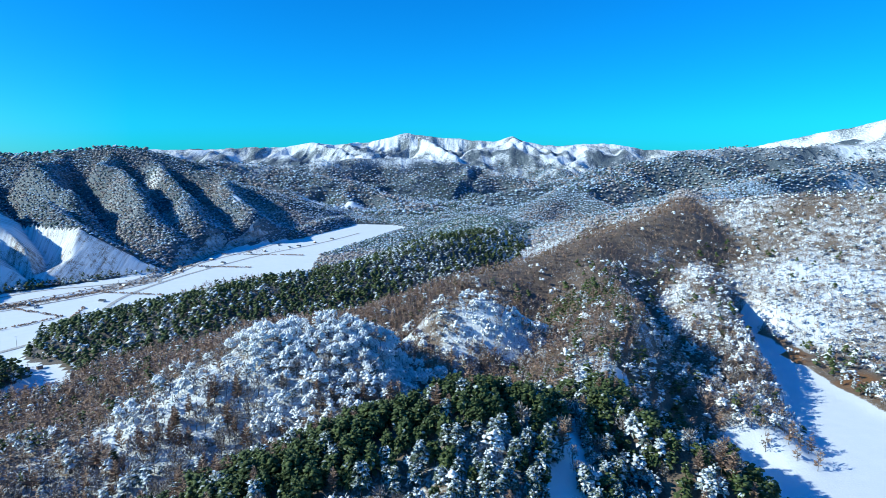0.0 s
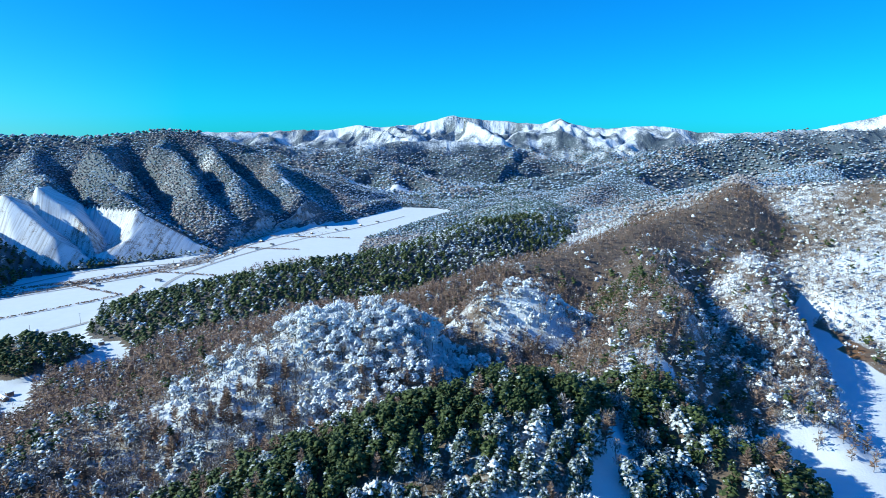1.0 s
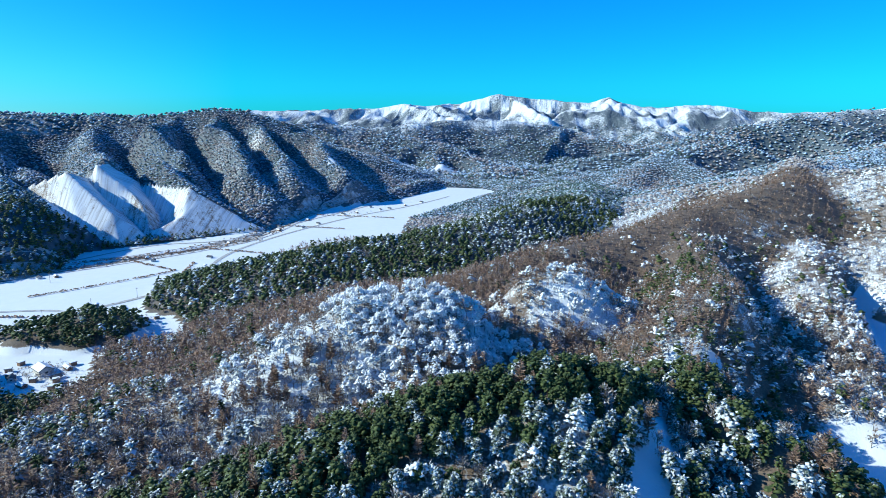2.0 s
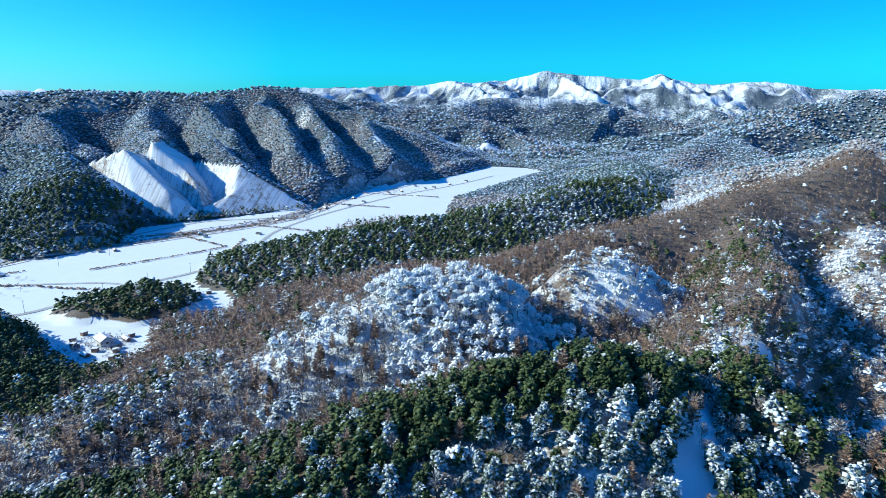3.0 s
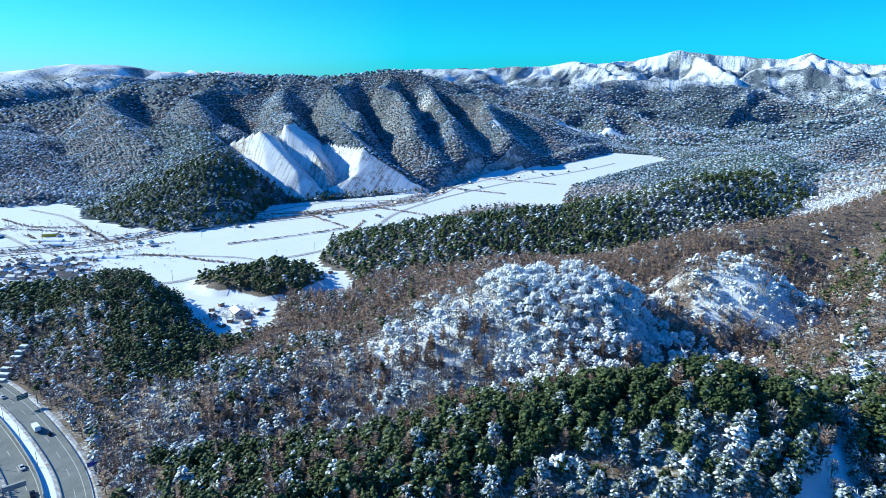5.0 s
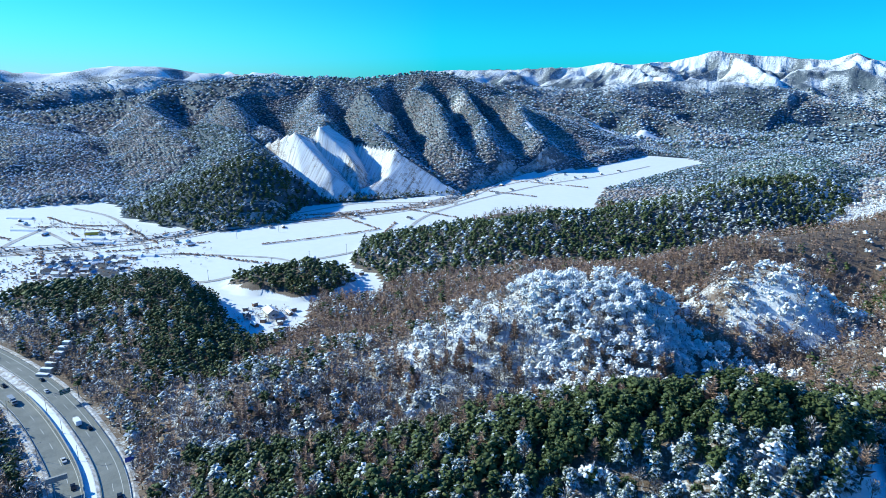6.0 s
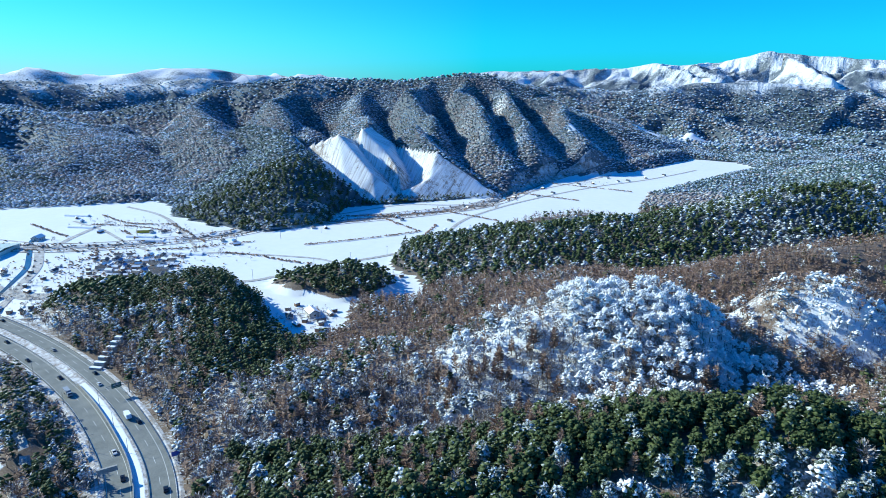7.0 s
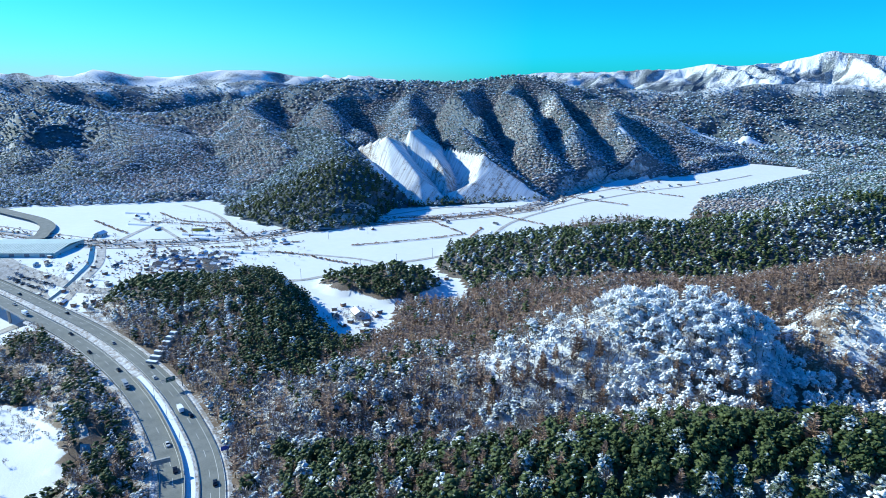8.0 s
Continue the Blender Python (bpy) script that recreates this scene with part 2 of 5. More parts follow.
# Ridge lines: name, half width, roundness, and the crest as x, y, height.
RIDGES = [
    ("near", 78, 12, [(-190, 40, 2), (-140, 70, 12), (-100, 98, 24), (-70, 125, 31), (-40, 150, 40), (-15, 166, 48), (8, 170, 54), (26, 176, 50), (44, 192, 38), (58, 225, 36), (74, 265, 40), (95, 310, 44), (105, 390, 44), (123, 540, 50)]),
    ("spur", 44, 9, [(287, 753, 48), (221, 540, 39), (183, 414, 31), (163, 342, 22), (153, 294, 13), (148, 268, 6)]),
    ("spur", 30, 7, [(114, 286, 20), (134, 260, 12), (147, 238, 5), (153, 226, 1)]),
    ("dome", 78, 20, [(-149, 229, 12), (-125, 234, 25), (-110, 238, 34), (-94, 260, 39), (-73, 258, 46), (-50, 257, 51), (-36, 259, 48), (-25, 262, 41), (-14, 263, 28)]),
    ("knob", 40, 14, [(-18, 299, 32), (-5, 304, 46), (8, 309, 50), (29, 313, 49), (41, 312, 37)]),
    ("larches", 85, 22, [(-190, 258, 6), (-178, 277, 9), (-137, 298, 17), (-107, 307, 28), (-79, 325, 31), (-49, 341, 30), (-19, 369, 36), (15, 399, 41), (53, 436, 45), (96, 480, 51), (142, 520, 59), (171, 543, 66), (225, 577, 76), (300, 760, 78)]),
    ("shoulder", 60, 15, [(-78, 240, 48), (-132, 212, 22), (-172, 182, 14), (-204, 188, 6)]),
    ("copse", 56, 12, [(-215, 178, 7), (-240, 196, 14), (-268, 227, 23), (-279, 229, 25), (-299, 228, 26), (-315, 223, 22), (-331, 209, 12), (-363, 204, 12), (-382, 190, 8), (-394, 175, -2)]),
    ("pines", 95, 20, [(-280, 425, 1), (-230, 412, 14), (-160, 430, 24), (-100, 480, 28), (-40, 540, 36), (0, 600, 44), (40, 700, 42), (76, 850, 36), (60, 960, 36)]),
    ("knoll", 25, 9, [(-276, 293, 9), (-258, 302, 14), (-245, 308, 10)]),
    ("bank", 17, 5, [(-350, 114, 3), (-310, 111, 6), (-265, 105, 7), (-232, 96, 7), (-205, 84, 6), (-185, 50, 5)]),
    ("east", 230, 25, [(230, 700, 66), (300, 650, 78), (360, 600, 88), (430, 560, 96), (520, 520, 100), (650, 450, 100), (700, 200, 90), (560, -100, 60)]),
    ("foothill", 115, 15, [(-420, 440, 12), (-470, 480, 46), (-530, 530, 60), (-600, 600, 66), (-700, 640, 70)]),
    ("scar", 80, 3, [(-700, 760, 58), (-620, 680, 55), (-571, 607, 49)]),
    ("scar", 70, 3, [(-660, 840, 72), (-560, 738, 82), (-522, 692, 78), (-502, 642, 70), (-502, 600, 67)]),
    ("scar", 70, 3, [(-500, 770, 72), (-455, 725, 60), (-398, 668, 48)]),
    ("scar", 45, 3, [(-398, 668, 48), (-349, 669, 24), (-311, 671, 5)]),
    ("olive", 32, 8, [(58, 207, 42), (56, 187, 40), (62, 174, 41), (72, 165, 39), (81, 159, 34)]),
    ("mountain", 320, 20, [(-1768, 346, 84), (-1598, 585, 68), (-1430, 721, 62), (-1276, 790, 64), (-1124, 870, 98), (-1041, 908, 116), (-971, 939, 129), (-907, 974, 135), (-824, 1019, 132), (-762, 1054, 130), (-719, 1072, 133), (-665, 1094, 138), (-612, 1114, 144), (-560, 1135, 142), (-504, 1144, 129), (-446, 1146, 111), (-392, 1124, 79)]),
    ("mountain", 72, 5, [(-660, 1060, 118), (-624, 931, 116), (-509, 814, 74), (-432, 744, 34), (-360, 670, 5)]),
    ("mountain", 72, 5, [(-615, 1126, 120), (-558, 1006, 116), (-457, 890, 91), (-380, 805, 55), (-317, 735, 24), (-284, 694, 6)]),
    ("mountain", 72, 5, [(-560, 1110, 116), (-498, 1070, 112), (-404, 926, 80), (-333, 836, 48), (-285, 780, 21), (-257, 747, 8)]),
    ("mountain", 80, 5, [(-480, 1080, 104), (-407, 1076, 98), (-307, 941, 54), (-242, 867, 34), (-202, 836, 15)]),
    ("mountain", 85, 5, [(-800, 1060, 114), (-740, 930, 104), (-672, 858, 82), (-640, 825, 66)]),
    ("mountain", 85, 5, [(-930, 1000, 112), (-828, 799, 100), (-735, 730, 76), (-690, 700, 58)]),
    ("mountain", 90, 5, [(-1100, 950, 112), (-956, 726, 90), (-773, 636, 70), (-645, 555, 48)]),
    ("mountain", 130, 10, [(-560, 1200, 112), (-420, 1080, 90), (-300, 930, 30), (-270, 860, 4)]),
    ("mountain", 110, 8, [(-500, 1350, 110), (-330, 1230, 70), (-200, 1130, 8)]),
    ("hills", 300, 20, [(-778, 1455, 98), (-714, 1488, 105), (-644, 1519, 118), (-557, 1585, 115), (-456, 1638, 104), (-250, 1560, 70), (-80, 1420, 20)]),
    ("hills", 330, 20, [(-496, 1782, 101), (-381, 1861, 113), (-243, 1985, 130), (-101, 2048, 132), (31, 2100, 121), (146, 2095, 93), (266, 1982, 58)]),
    ("hills", 330, 20, [(282, 1422, 73), (393, 1448, 96), (492, 1470, 115), (568, 1496, 133), (665, 1564, 140), (778, 1623, 155), (837, 1594, 153), (939, 1594, 155), (1038, 1591, 158), (1133, 1587, 169), (1320, 1503, 178)]),
    ("hills", 300, 20, [(120, 1050, 20), (250, 1250, 62), (480, 1500, 112), (900, 1700, 140), (1500, 1800, 165)]),
    ("hills", 260, 20, [(300, 760, 76), (420, 950, 70), (600, 1150, 90), (900, 1300, 120), (1400, 1400, 140)]),
    ("hills", 260, 20, [(-2300, 700, 120), (-1700, 640, 100), (-1250, 640, 70), (-900, 560, 44), (-760, 480, 10)]),
    ("hills", 300, 20, [(-1893, 474, 114), (-1865, 575, 127), (-1828, 681, 131), (-1782, 794, 132), (-1731, 900, 129), (-1692, 972, 117), (-1573, 1068, 113), (-1529, 1130, 126), (-1491, 1179, 134), (-1421, 1263, 124), (-1320, 1368, 111), (-1194, 1478, 106)]),
    ("hills", 350, 20, [(-2200, 300, 95), (-1500, 200, 80), (-1000, 40, 60), (-700, -60, 40), (-500, -300, 60)]),
    ("snow_range", 1000, 12, [(-1720, 2458, 92), (-1591, 2544, 114), (-1448, 2627, 145), (-1313, 2697, 172), (-1148, 2772, 166), (-991, 2832, 174), (-898, 2862, 160), (-752, 2904, 186), (-646, 2909, 197), (-487, 2910, 199), (-355, 2908, 212), (-168, 2895, 238), (-10, 2900, 233), (121, 2898, 214), (226, 2891, 204), (330, 2881, 219), (434, 2867, 198), (564, 2865, 190), (744, 2855, 195), (896, 2842, 179), (1020, 2822, 159), (1130, 2779, 166), (1257, 2724, 165), (1356, 2676, 178), (1466, 2617, 212), (1553, 2567, 234), (1634, 2516, 250), (1737, 2446, 281), (1912, 2312, 321), (2060, 2042, 280)]),
    ("snow_range", 420, 10, [(-167, 2875, 227), (-34, 2650, 181), (35, 2400, 136)]),
    ("snow_range", 420, 10, [(328, 2861, 211), (420, 2616, 149), (466, 2252, 95)]),
    ("snow_range", 420, 10, [(-638, 2870, 185), (-423, 2667, 162), (-298, 2432, 126)]),
    ("snow_range", 420, 10, [(739, 2835, 184), (615, 2629, 137), (447, 2256, 84)]),
    ("far_range", 600, 12, [(-3138, 634, 138), (-3082, 867, 155), (-2997, 1125, 166), (-2954, 1233, 160), (-2922, 1307, 149), (-2847, 1464, 172), (-2784, 1580, 151), (-2712, 1701, 144), (-2658, 1783, 157), (-2571, 1907, 176), (-2508, 1989, 182), (-2442, 2070, 172), (-2336, 2189, 151), (-2220, 2306, 141), (-2010, 2491, 128), (-1660, 2736, 105)]),
    ("behind", 500, 30, [(900, -600, 80), (300, -900, 110), (-500, -1000, 100), (-1200, -700, 90)]),
]
NAMES = np.array([r[0] for r in RIDGES] + ["none"])
ROAD = [(-620, 138, 8), (-520, 146, 7), (-450, 148, 6), (-398, 148, 5), (-345, 147, 4), (-296, 141, 4), (-254, 132, 4), (-217, 120, 4), (-189, 108, 4), (-165, 92, 4), (-130, 62, 4), (-90, 10, 4), (-70, -80, 4), (-80, -250, 4)]
LAKE = [(112, 195), (118, 228), (126, 241), (137, 236), (149, 227), (154, 232), (162, 270), (178, 312), (204, 391), (220, 455), (228, 462), (228, 435), (216, 356), (216, 316), (216, 283), (250, 250), (300, 180), (300, 60), (200, 40), (150, 120)]

VALLEY = [(-800, 40), (-790, 280), (-690, 375), (-640, 434), (-600, 425), (-560, 395), (-486, 385), (-422, 392), (-398, 450), (-425, 520), (-400, 555), (-314, 666), (-298, 830), (-224, 935), (-165, 1150), (-100, 1150), (-60, 1090), (-110, 950), (-160, 780), (-150, 690), (-138, 625), (-195, 632), (-225, 590), (-250, 520), (-292, 430), (-262, 362), (-225, 348), (-204, 322), (-206, 304), (-236, 302), (-230, 275), (-220, 258), (-212, 243), (-224, 224), (-252, 234), (-268, 248), (-295, 264), (-330, 272), (-385, 255), (-420, 215), (-400, 170), (-330, 140), (-240, 110), (-215, 60), (-220, -40), (-500, -60)]


def inside(x, y, ring):
    hit = np.zeros(x.shape, bool)
    for (ax, ay), (bx, by) in zip(ring, ring[1:] + ring[:1]):
        cross = ((ay > y) != (by > y)) & (x < (bx - ax) * (y - ay) / (by - ay + 1e-9) + ax)
        hit ^= cross
    return hit


# The bare face of the old quarry.
QUARRY = dict(rib_top=(-499, 597, 74), rib_a=(-446, 577, 44), rib_b=(-427, 569, 33), rib_c=(-407, 575, 17), rib_foot=(-393, 587, 3), gully_top=(-507, 637, 63), gully_a=(-478, 626, 41), gully_b=(-440, 615, 19), gully_c=(-413, 600, 4), fin_top=(-492, 635, 79), fin_a=(-452, 632, 51), fin_b=(-426, 617, 36), fin_c=(-411, 600, 17), fin_foot=(-408, 599, 10), back=(-571, 607, 50), foot_c=(-441, 538, 2), foot_d=(-408, 549, 2))
QUARRY.update(dict(chute_top=(-518, 689, 75), chute_a=(-489, 702, 54), chute_b=(-467, 687, 36), chute_c=(-430, 655, 17), chute_d=(-418, 637, 10), peak=(-398, 666, 52), peak_a=(-383, 655, 38), peak_b=(-388, 629, 24), peak_c=(-398, 603, 14), edge_a=(-349, 666, 25), edge_b=(-325, 666, 13), edge_c=(-311, 669, 7), foot_a=(-394, 584, 2), foot_b=(-308, 662, 2)))
FACETS = "rib_top rib_a gully_top; rib_a gully_a gully_top; rib_a gully_b gully_a; rib_a rib_b gully_b; rib_b rib_c gully_b; rib_c gully_c gully_b; rib_c rib_foot gully_c; gully_top gully_a fin_top; gully_a fin_a fin_top; gully_a gully_b fin_a; gully_b fin_b fin_a; gully_b gully_c fin_b; gully_c fin_c fin_b; gully_c fin_foot fin_c; rib_foot fin_foot gully_c; fin_top fin_a chute_top; fin_a chute_a chute_top; fin_a chute_b chute_a; fin_a fin_b chute_b; fin_b chute_c chute_b; fin_b fin_c chute_c; fin_c chute_d chute_c; fin_c fin_foot chute_d; chute_a chute_b peak; chute_b chute_c peak; chute_c peak_b peak; chute_c chute_d peak_b; chute_d peak_c peak_b; chute_d fin_foot peak_c; fin_foot rib_foot peak_c; rib_foot foot_a peak_c; peak peak_b peak_a; peak_b peak_c foot_a; peak_a edge_a peak; peak_a foot_b edge_a; peak_a peak_b foot_a; peak_a foot_a foot_b; edge_a edge_b foot_b; edge_b edge_c foot_b; back foot_c rib_top; foot_c rib_a rib_top; foot_c rib_b rib_a; foot_c foot_d rib_b; foot_d rib_c rib_b; foot_d rib_foot rib_c"
BARE = [(-600, 625), (-571, 607), (-500, 598), (-440, 536), (-470, 540), (-540, 575)]
ISLETS = [k for k, r in enumerate(RIDGES) if r[0] in ("knoll", "bank")]
RIVER = [(-200, 1150, 0), (-262, 930, 0), (-306, 830, 0), (-302, 640, 0), (-330, 556, 0), (-388, 475, 0), (-435, 410, 0), (-450, 366, 0), (-490, 305, 0), (-535, 262, 0), (-600, 240, 0), (-800, 200, 0)]


def land(x, y):
    """Height, winning ridge and place on its flank, all in survey units."""
    wx, wy = x + 26 * fbm(x, y, 120, 3), y + 26 * fbm(x + 900, y, 120, 3)
    z = 1.5 + 0.004 * np.clip(y - 300, 0, 900) + 0.8 * fbm(x, y, 90, 3)
    top = np.full(x.shape, -1e9)
    owner, flank, hand = np.full(x.shape, -1), np.ones(x.shape), np.ones(x.shape)
    total, sharp = np.zeros(x.shape), np.zeros(x.shape)
    for k, (name, wide, round_, line) in enumerate(RIDGES):
        if name in ("near", "spur", "dome", "knob", "larches", "shoulder", "copse", "scar", "olive"):
            d, h, s = along(x + 0.2 * (wx - x), y + 0.2 * (wy - y), line)
        else:
            d, h, s = along(wx, wy, line)
        if name == "spur" and wide == 44:
            d = d * np.where(s < 0, 0.62, 1.0)
        if name == "near":
            d = d * np.where(s < 0, 1.0 + 0.9 * smooth(205, 240, y) * (1 - smooth(380, 460, y)), 1.0)
        d = np.sqrt(d * d + round_ * round_) - round_
        prof = np.clip(1 - d / wide, 0, 1)
        rise = h * (prof ** 1.7 if wide == 320 else prof if name in ("mountain", "scar") else 0.75 * prof + 0.25 * prof * prof)
        won = rise > top
        top, owner = np.maximum(top, rise), np.where(won, k, owner)
        flank, hand = np.where(won, d / wide, flank), np.where(won, s, hand)
        if name == "scar":
            sharp = np.maximum(sharp, rise)
        else:
            total += np.clip(rise, 0, None) ** 10
    rise = (total + sharp ** 10) ** 0.1
    edge = along(x, y, [(*p, 0) for p in VALLEY + VALLEY[:1]])[0]
    floor_ = inside(x, y, VALLEY)
    rise = rise * np.where(floor_ & np.isin(owner, ISLETS), 1, np.where(floor_, 0, smooth(-2, 22, edge) * 0.9 + 0.1 * smooth(0, 60, edge)))
    rough = np.clip(rise / 25, 0, 1)
    far = np.hypot(x, y)
    # lumps and gullies die out towards the crests; the great range is cut by spurs that run down its face
    near_crest = smooth(0.0, np.where(far > 2200, 0.05, 0.22), flank)
    spurs = 0.14 - np.abs(fbm(x + 0.15 * y, 0.28 * y, 210, 2)) + 0.5 * (0.14 - np.abs(fbm(x - 0.1 * y + 500, 0.3 * y, 80, 3)))
    rise = rise + rough * (np.where(NAMES[owner] == "scar", 1.5, 5) * fbm(x, y, 60, 4) + near_crest * (
        smooth(600, 1000, far) * np.where(NAMES[owner] == "mountain", 24, np.where(np.isin(NAMES[owner], ("hills", "east")), 90, 20)) * (0.12 - np.abs(fbm(x + 300, y, 170, 3)))
        + smooth(900, 1600, far) * np.where(NAMES[owner] == "mountain", 12, 26) * fbm(x, y, 260, 4) + smooth(1900, 2400, far) * 120 * spurs)
        + smooth(1600, 2200, far) * 9 * fbm(x, y, 90, 3))
    z = z + np.clip(rise, 0, None)
    d, h, s = along(x, y, ROAD)
    bridge = smooth(-385, -400, x)
    z = np.where(bridge > 0.5, z, (h - 0.2) + (z - h + 0.2) * smooth(12.5, 32, d))
    z = z - 9 * bridge * (1 - smooth(20, 60, d)) * smooth(-560, -500, x)
    z = z - 1.6 * (1 - smooth(4, 9, along(x, y, RIVER)[0]))
    wet = inside(x, y, LAKE)
    shore = along(x, y, [(*p, 0) for p in LAKE + LAKE[:1]])[0]
    z = np.where(wet, -0.5, -0.5 + (z + 0.5) * smooth(-3, 11, shore))
    return z, owner, flank, hand, d, wet


def stretched(lo, hi, mid, n, k):
    a, b = np.arcsinh((lo - mid) / k), np.arcsinh((hi - mid) / k)
    return mid + k * np.sinh(np.linspace(a, b, n))


def closer(v, lo, hi, step):
    """The grid's lines, set closer together between two of them."""
    return np.concatenate([v[v < lo - step], np.arange(lo, hi, step), v[v > hi]])


GX = closer(stretched(-3600, 3000, -130, 400, 300), -650, -295, 2.4)
GY = closer(closer(stretched(-1500, 3700, 250, 410, 300), 515, 760, 2.4), 2150, 2980, 17)
gx, gy = np.meshgrid(GX, GY)
gz, gown, gflank, ghand, groad, gwet = land(gx, gy)
gname = NAMES[gown]
# the quarry's cut faces: flat facets between its ribs, gullies and foot
cut = np.full(gx.shape, -1e9)
for facet in FACETS.split("; "):
    (ax, ay, az_), (bx, by, bz), (cx, cy, cz) = (QUARRY[k] for k in facet.split())
    area = (by - cy) * (ax - cx) + (cx - bx) * (ay - cy)
    u = ((by - cy) * (gx - cx) + (cx - bx) * (gy - cy)) / area
    v = ((cy - ay) * (gx - cx) + (ax - cx) * (gy - cy)) / area
    hit = (u >= -0.01) & (v >= -0.01) & (u + v <= 1.01)
    cut = np.where(hit, np.maximum(cut, u * az_ + v * bz + (1 - u - v) * cz), cut)
gz = np.where(cut > -1e8, cut + 0.9 * fbm(gx, gy, 26, 3), gz)
gname = np.where(cut > -1e8, "scar", gname)


def at_grid(field, x, y):
    """A field of the grid at places, between its nodes."""
    i = np.clip(np.searchsorted(GX, x) - 1, 0, len(GX) - 2)
    j = np.clip(np.searchsorted(GY, y) - 1, 0, len(GY) - 2)
    u, v = (x - GX[i]) / (GX[i + 1] - GX[i]), (y - GY[j]) / (GY[j + 1] - GY[j])
    return (field[j, i] * (1 - u) + field[j, i + 1] * u) * (1 - v) + (field[j + 1, i] * (1 - u) + field[j + 1, i + 1] * u) * v


def sheet(name, verts, faces, mat):
    """A mesh from arrays of places and of equal-sided faces."""
    me = bpy.data.meshes.new(name)
    verts, faces = np.asarray(verts, np.float32), np.asarray(faces, np.int32)
    k = faces.shape[1]
    me.vertices.add(len(verts))
    me.vertices.foreach_set("co", verts.ravel())
    me.loops.add(faces.size)
    me.loops.foreach_set("vertex_index", faces.ravel())
    me.polygons.add(len(faces))
    me.polygons.foreach_set("loop_start", np.arange(0, faces.size, k, dtype=np.int32))
    me.polygons.foreach_set("loop_total", np.full(len(faces), k, np.int32))
    me.materials.append(mat)
    me.update()
    me.validate()
    return new(name, me)


ny, nx = gx.shape
idx = np.arange(nx * ny).reshape(ny, nx)
quads = np.stack([idx[:-1, :-1], idx[:-1, 1:], idx[1:, 1:], idx[1:, :-1]], -1).reshape(-1, 4)
ground = sheet("ground", np.stack([gx * U, gy * U, gz * U], -1).reshape(-1, 3), quads, GROUND)
ground.data.polygons.foreach_set("use_smooth", np.ones(len(quads), bool))
tagged(ground, "snow-covered hills and valley floor with brown leaf litter", "ground", kind="structure")

high = np.where(gwet, -1, gz - 2.5 - 0.004 * np.clip(gy - 300, 0, 900))
dist = np.hypot(gx, gy)
in_valley = inside(gx, gy, VALLEY)
islet = in_valley & np.isin(gown, ISLETS) & (high > 0.8)
FIELDS = [[(-320, 80), (-284, 94), (-247, 88), (-222, 77), (-214, 58), (-230, 20), (-340, 20)], [(-450, 185), (-400, 178), (-388, 200), (-420, 215)]]
beside = (groad < 60) & (gx > -372) & (~inside(gx, gy, FIELDS[0])) & ((gy < 100 - 0.35 * (gx + 250)) | ~in_valley)
open_ = (in_valley & ~islet & ~beside) | gwet | inside(gx, gy, FIELDS[0])
wooded = np.where(open_, 0.0, 1.0)
scar = ((cut > -1e8) | inside(gx + 10 * fbm(gx, gy, 30, 3), gy + 10 * fbm(gx + 400, gy, 30, 3), BARE)) & (high > 0.5)
range_ = smooth(1250, 2100, dist) * smooth(60, 130, gz + 26 * fbm(gx, gy, 200, 5)) * smooth(-2600, -1300, gx)
# spots of rust-coloured earth: x, y, radius
RUST = [(-11, 267, 6), (59, 205, 7), (175, 348, 9), (215, 372, 14), (235, 335, 16), (252, 300, 12), (-5, 240, 5), (222, 395, 10), (226, 372, 12), (230, 348, 13), (240, 322, 14), (250, 303, 12), (266, 286, 12)]
rust = sum(np.exp(-((gx - x) ** 2 + (gy - y) ** 2) / r ** 2) for x, y, r in RUST) * np.clip(0.35 + 3.2 * fbm(gx, gy, 16, 3), 0, 1)
# where the ground takes that shaded, hazy colour, growing with distance
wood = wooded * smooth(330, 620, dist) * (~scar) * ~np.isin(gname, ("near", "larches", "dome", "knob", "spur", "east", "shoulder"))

# ---- woods ----
KINDS = ("green", "dusted", "brown", "frost", "grey")


# Clearings and plantations: x, y, half widths, the mix of trees there and how close they stand.
CLEARINGS = [(-62, 660, 52, 34, (0, 0.1, 0, 0.6, 0.3), 0.35), (32, 965, 60, 46, (0, 0, 0, 0, 1), 0.0), (95, 690, 55, 70, (0, 0.1, 0, 0.7, 0.2), 0.5), (-308, 975, 24, 22, (0, 0, 0, 0, 1), 0.0), (-265, 1222, 34, 30, (0, 0, 0, 0, 1), 0.0), (-190, 1330, 30, 30, (0, 0, 0, 0, 1), 0.0), (190, 1600, 60, 50, (0, 0, 0, 0, 1), 0.0), (260, 1450, 70, 40, (0, 0, 0.6, 0.1, 0.3), 0.5)]


# Plots on the slopes: outline, mix of trees, how close they stand and how much snow lies under them.
PLOTS = [([(-126, 209), (-114, 224), (-100, 238), (-86, 250), (-72, 225), (-66, 198), (-81, 188), (-100, 193), (-113, 200)], (0, 0.02, 0.20, 0.16, 0.62), 1.0, 0.43),
         ([(-86, 252), (-72, 264), (-50, 264), (-25, 277), (-12, 264), (-10, 245), (-20, 220), (-31, 188), (-66, 195), (-72, 225)], (0, 0.03, 0.05, 0.80, 0.12), 1.0, 0.46),
         ([(-217, 166), (-176, 178), (-130, 184), (-98, 192), (-80, 189), (-83, 160), (-115, 154), (-156, 138), (-183, 131)], (0.04, 0.16, 0.22, 0.0, 0.58), 1.0, 0.44)]
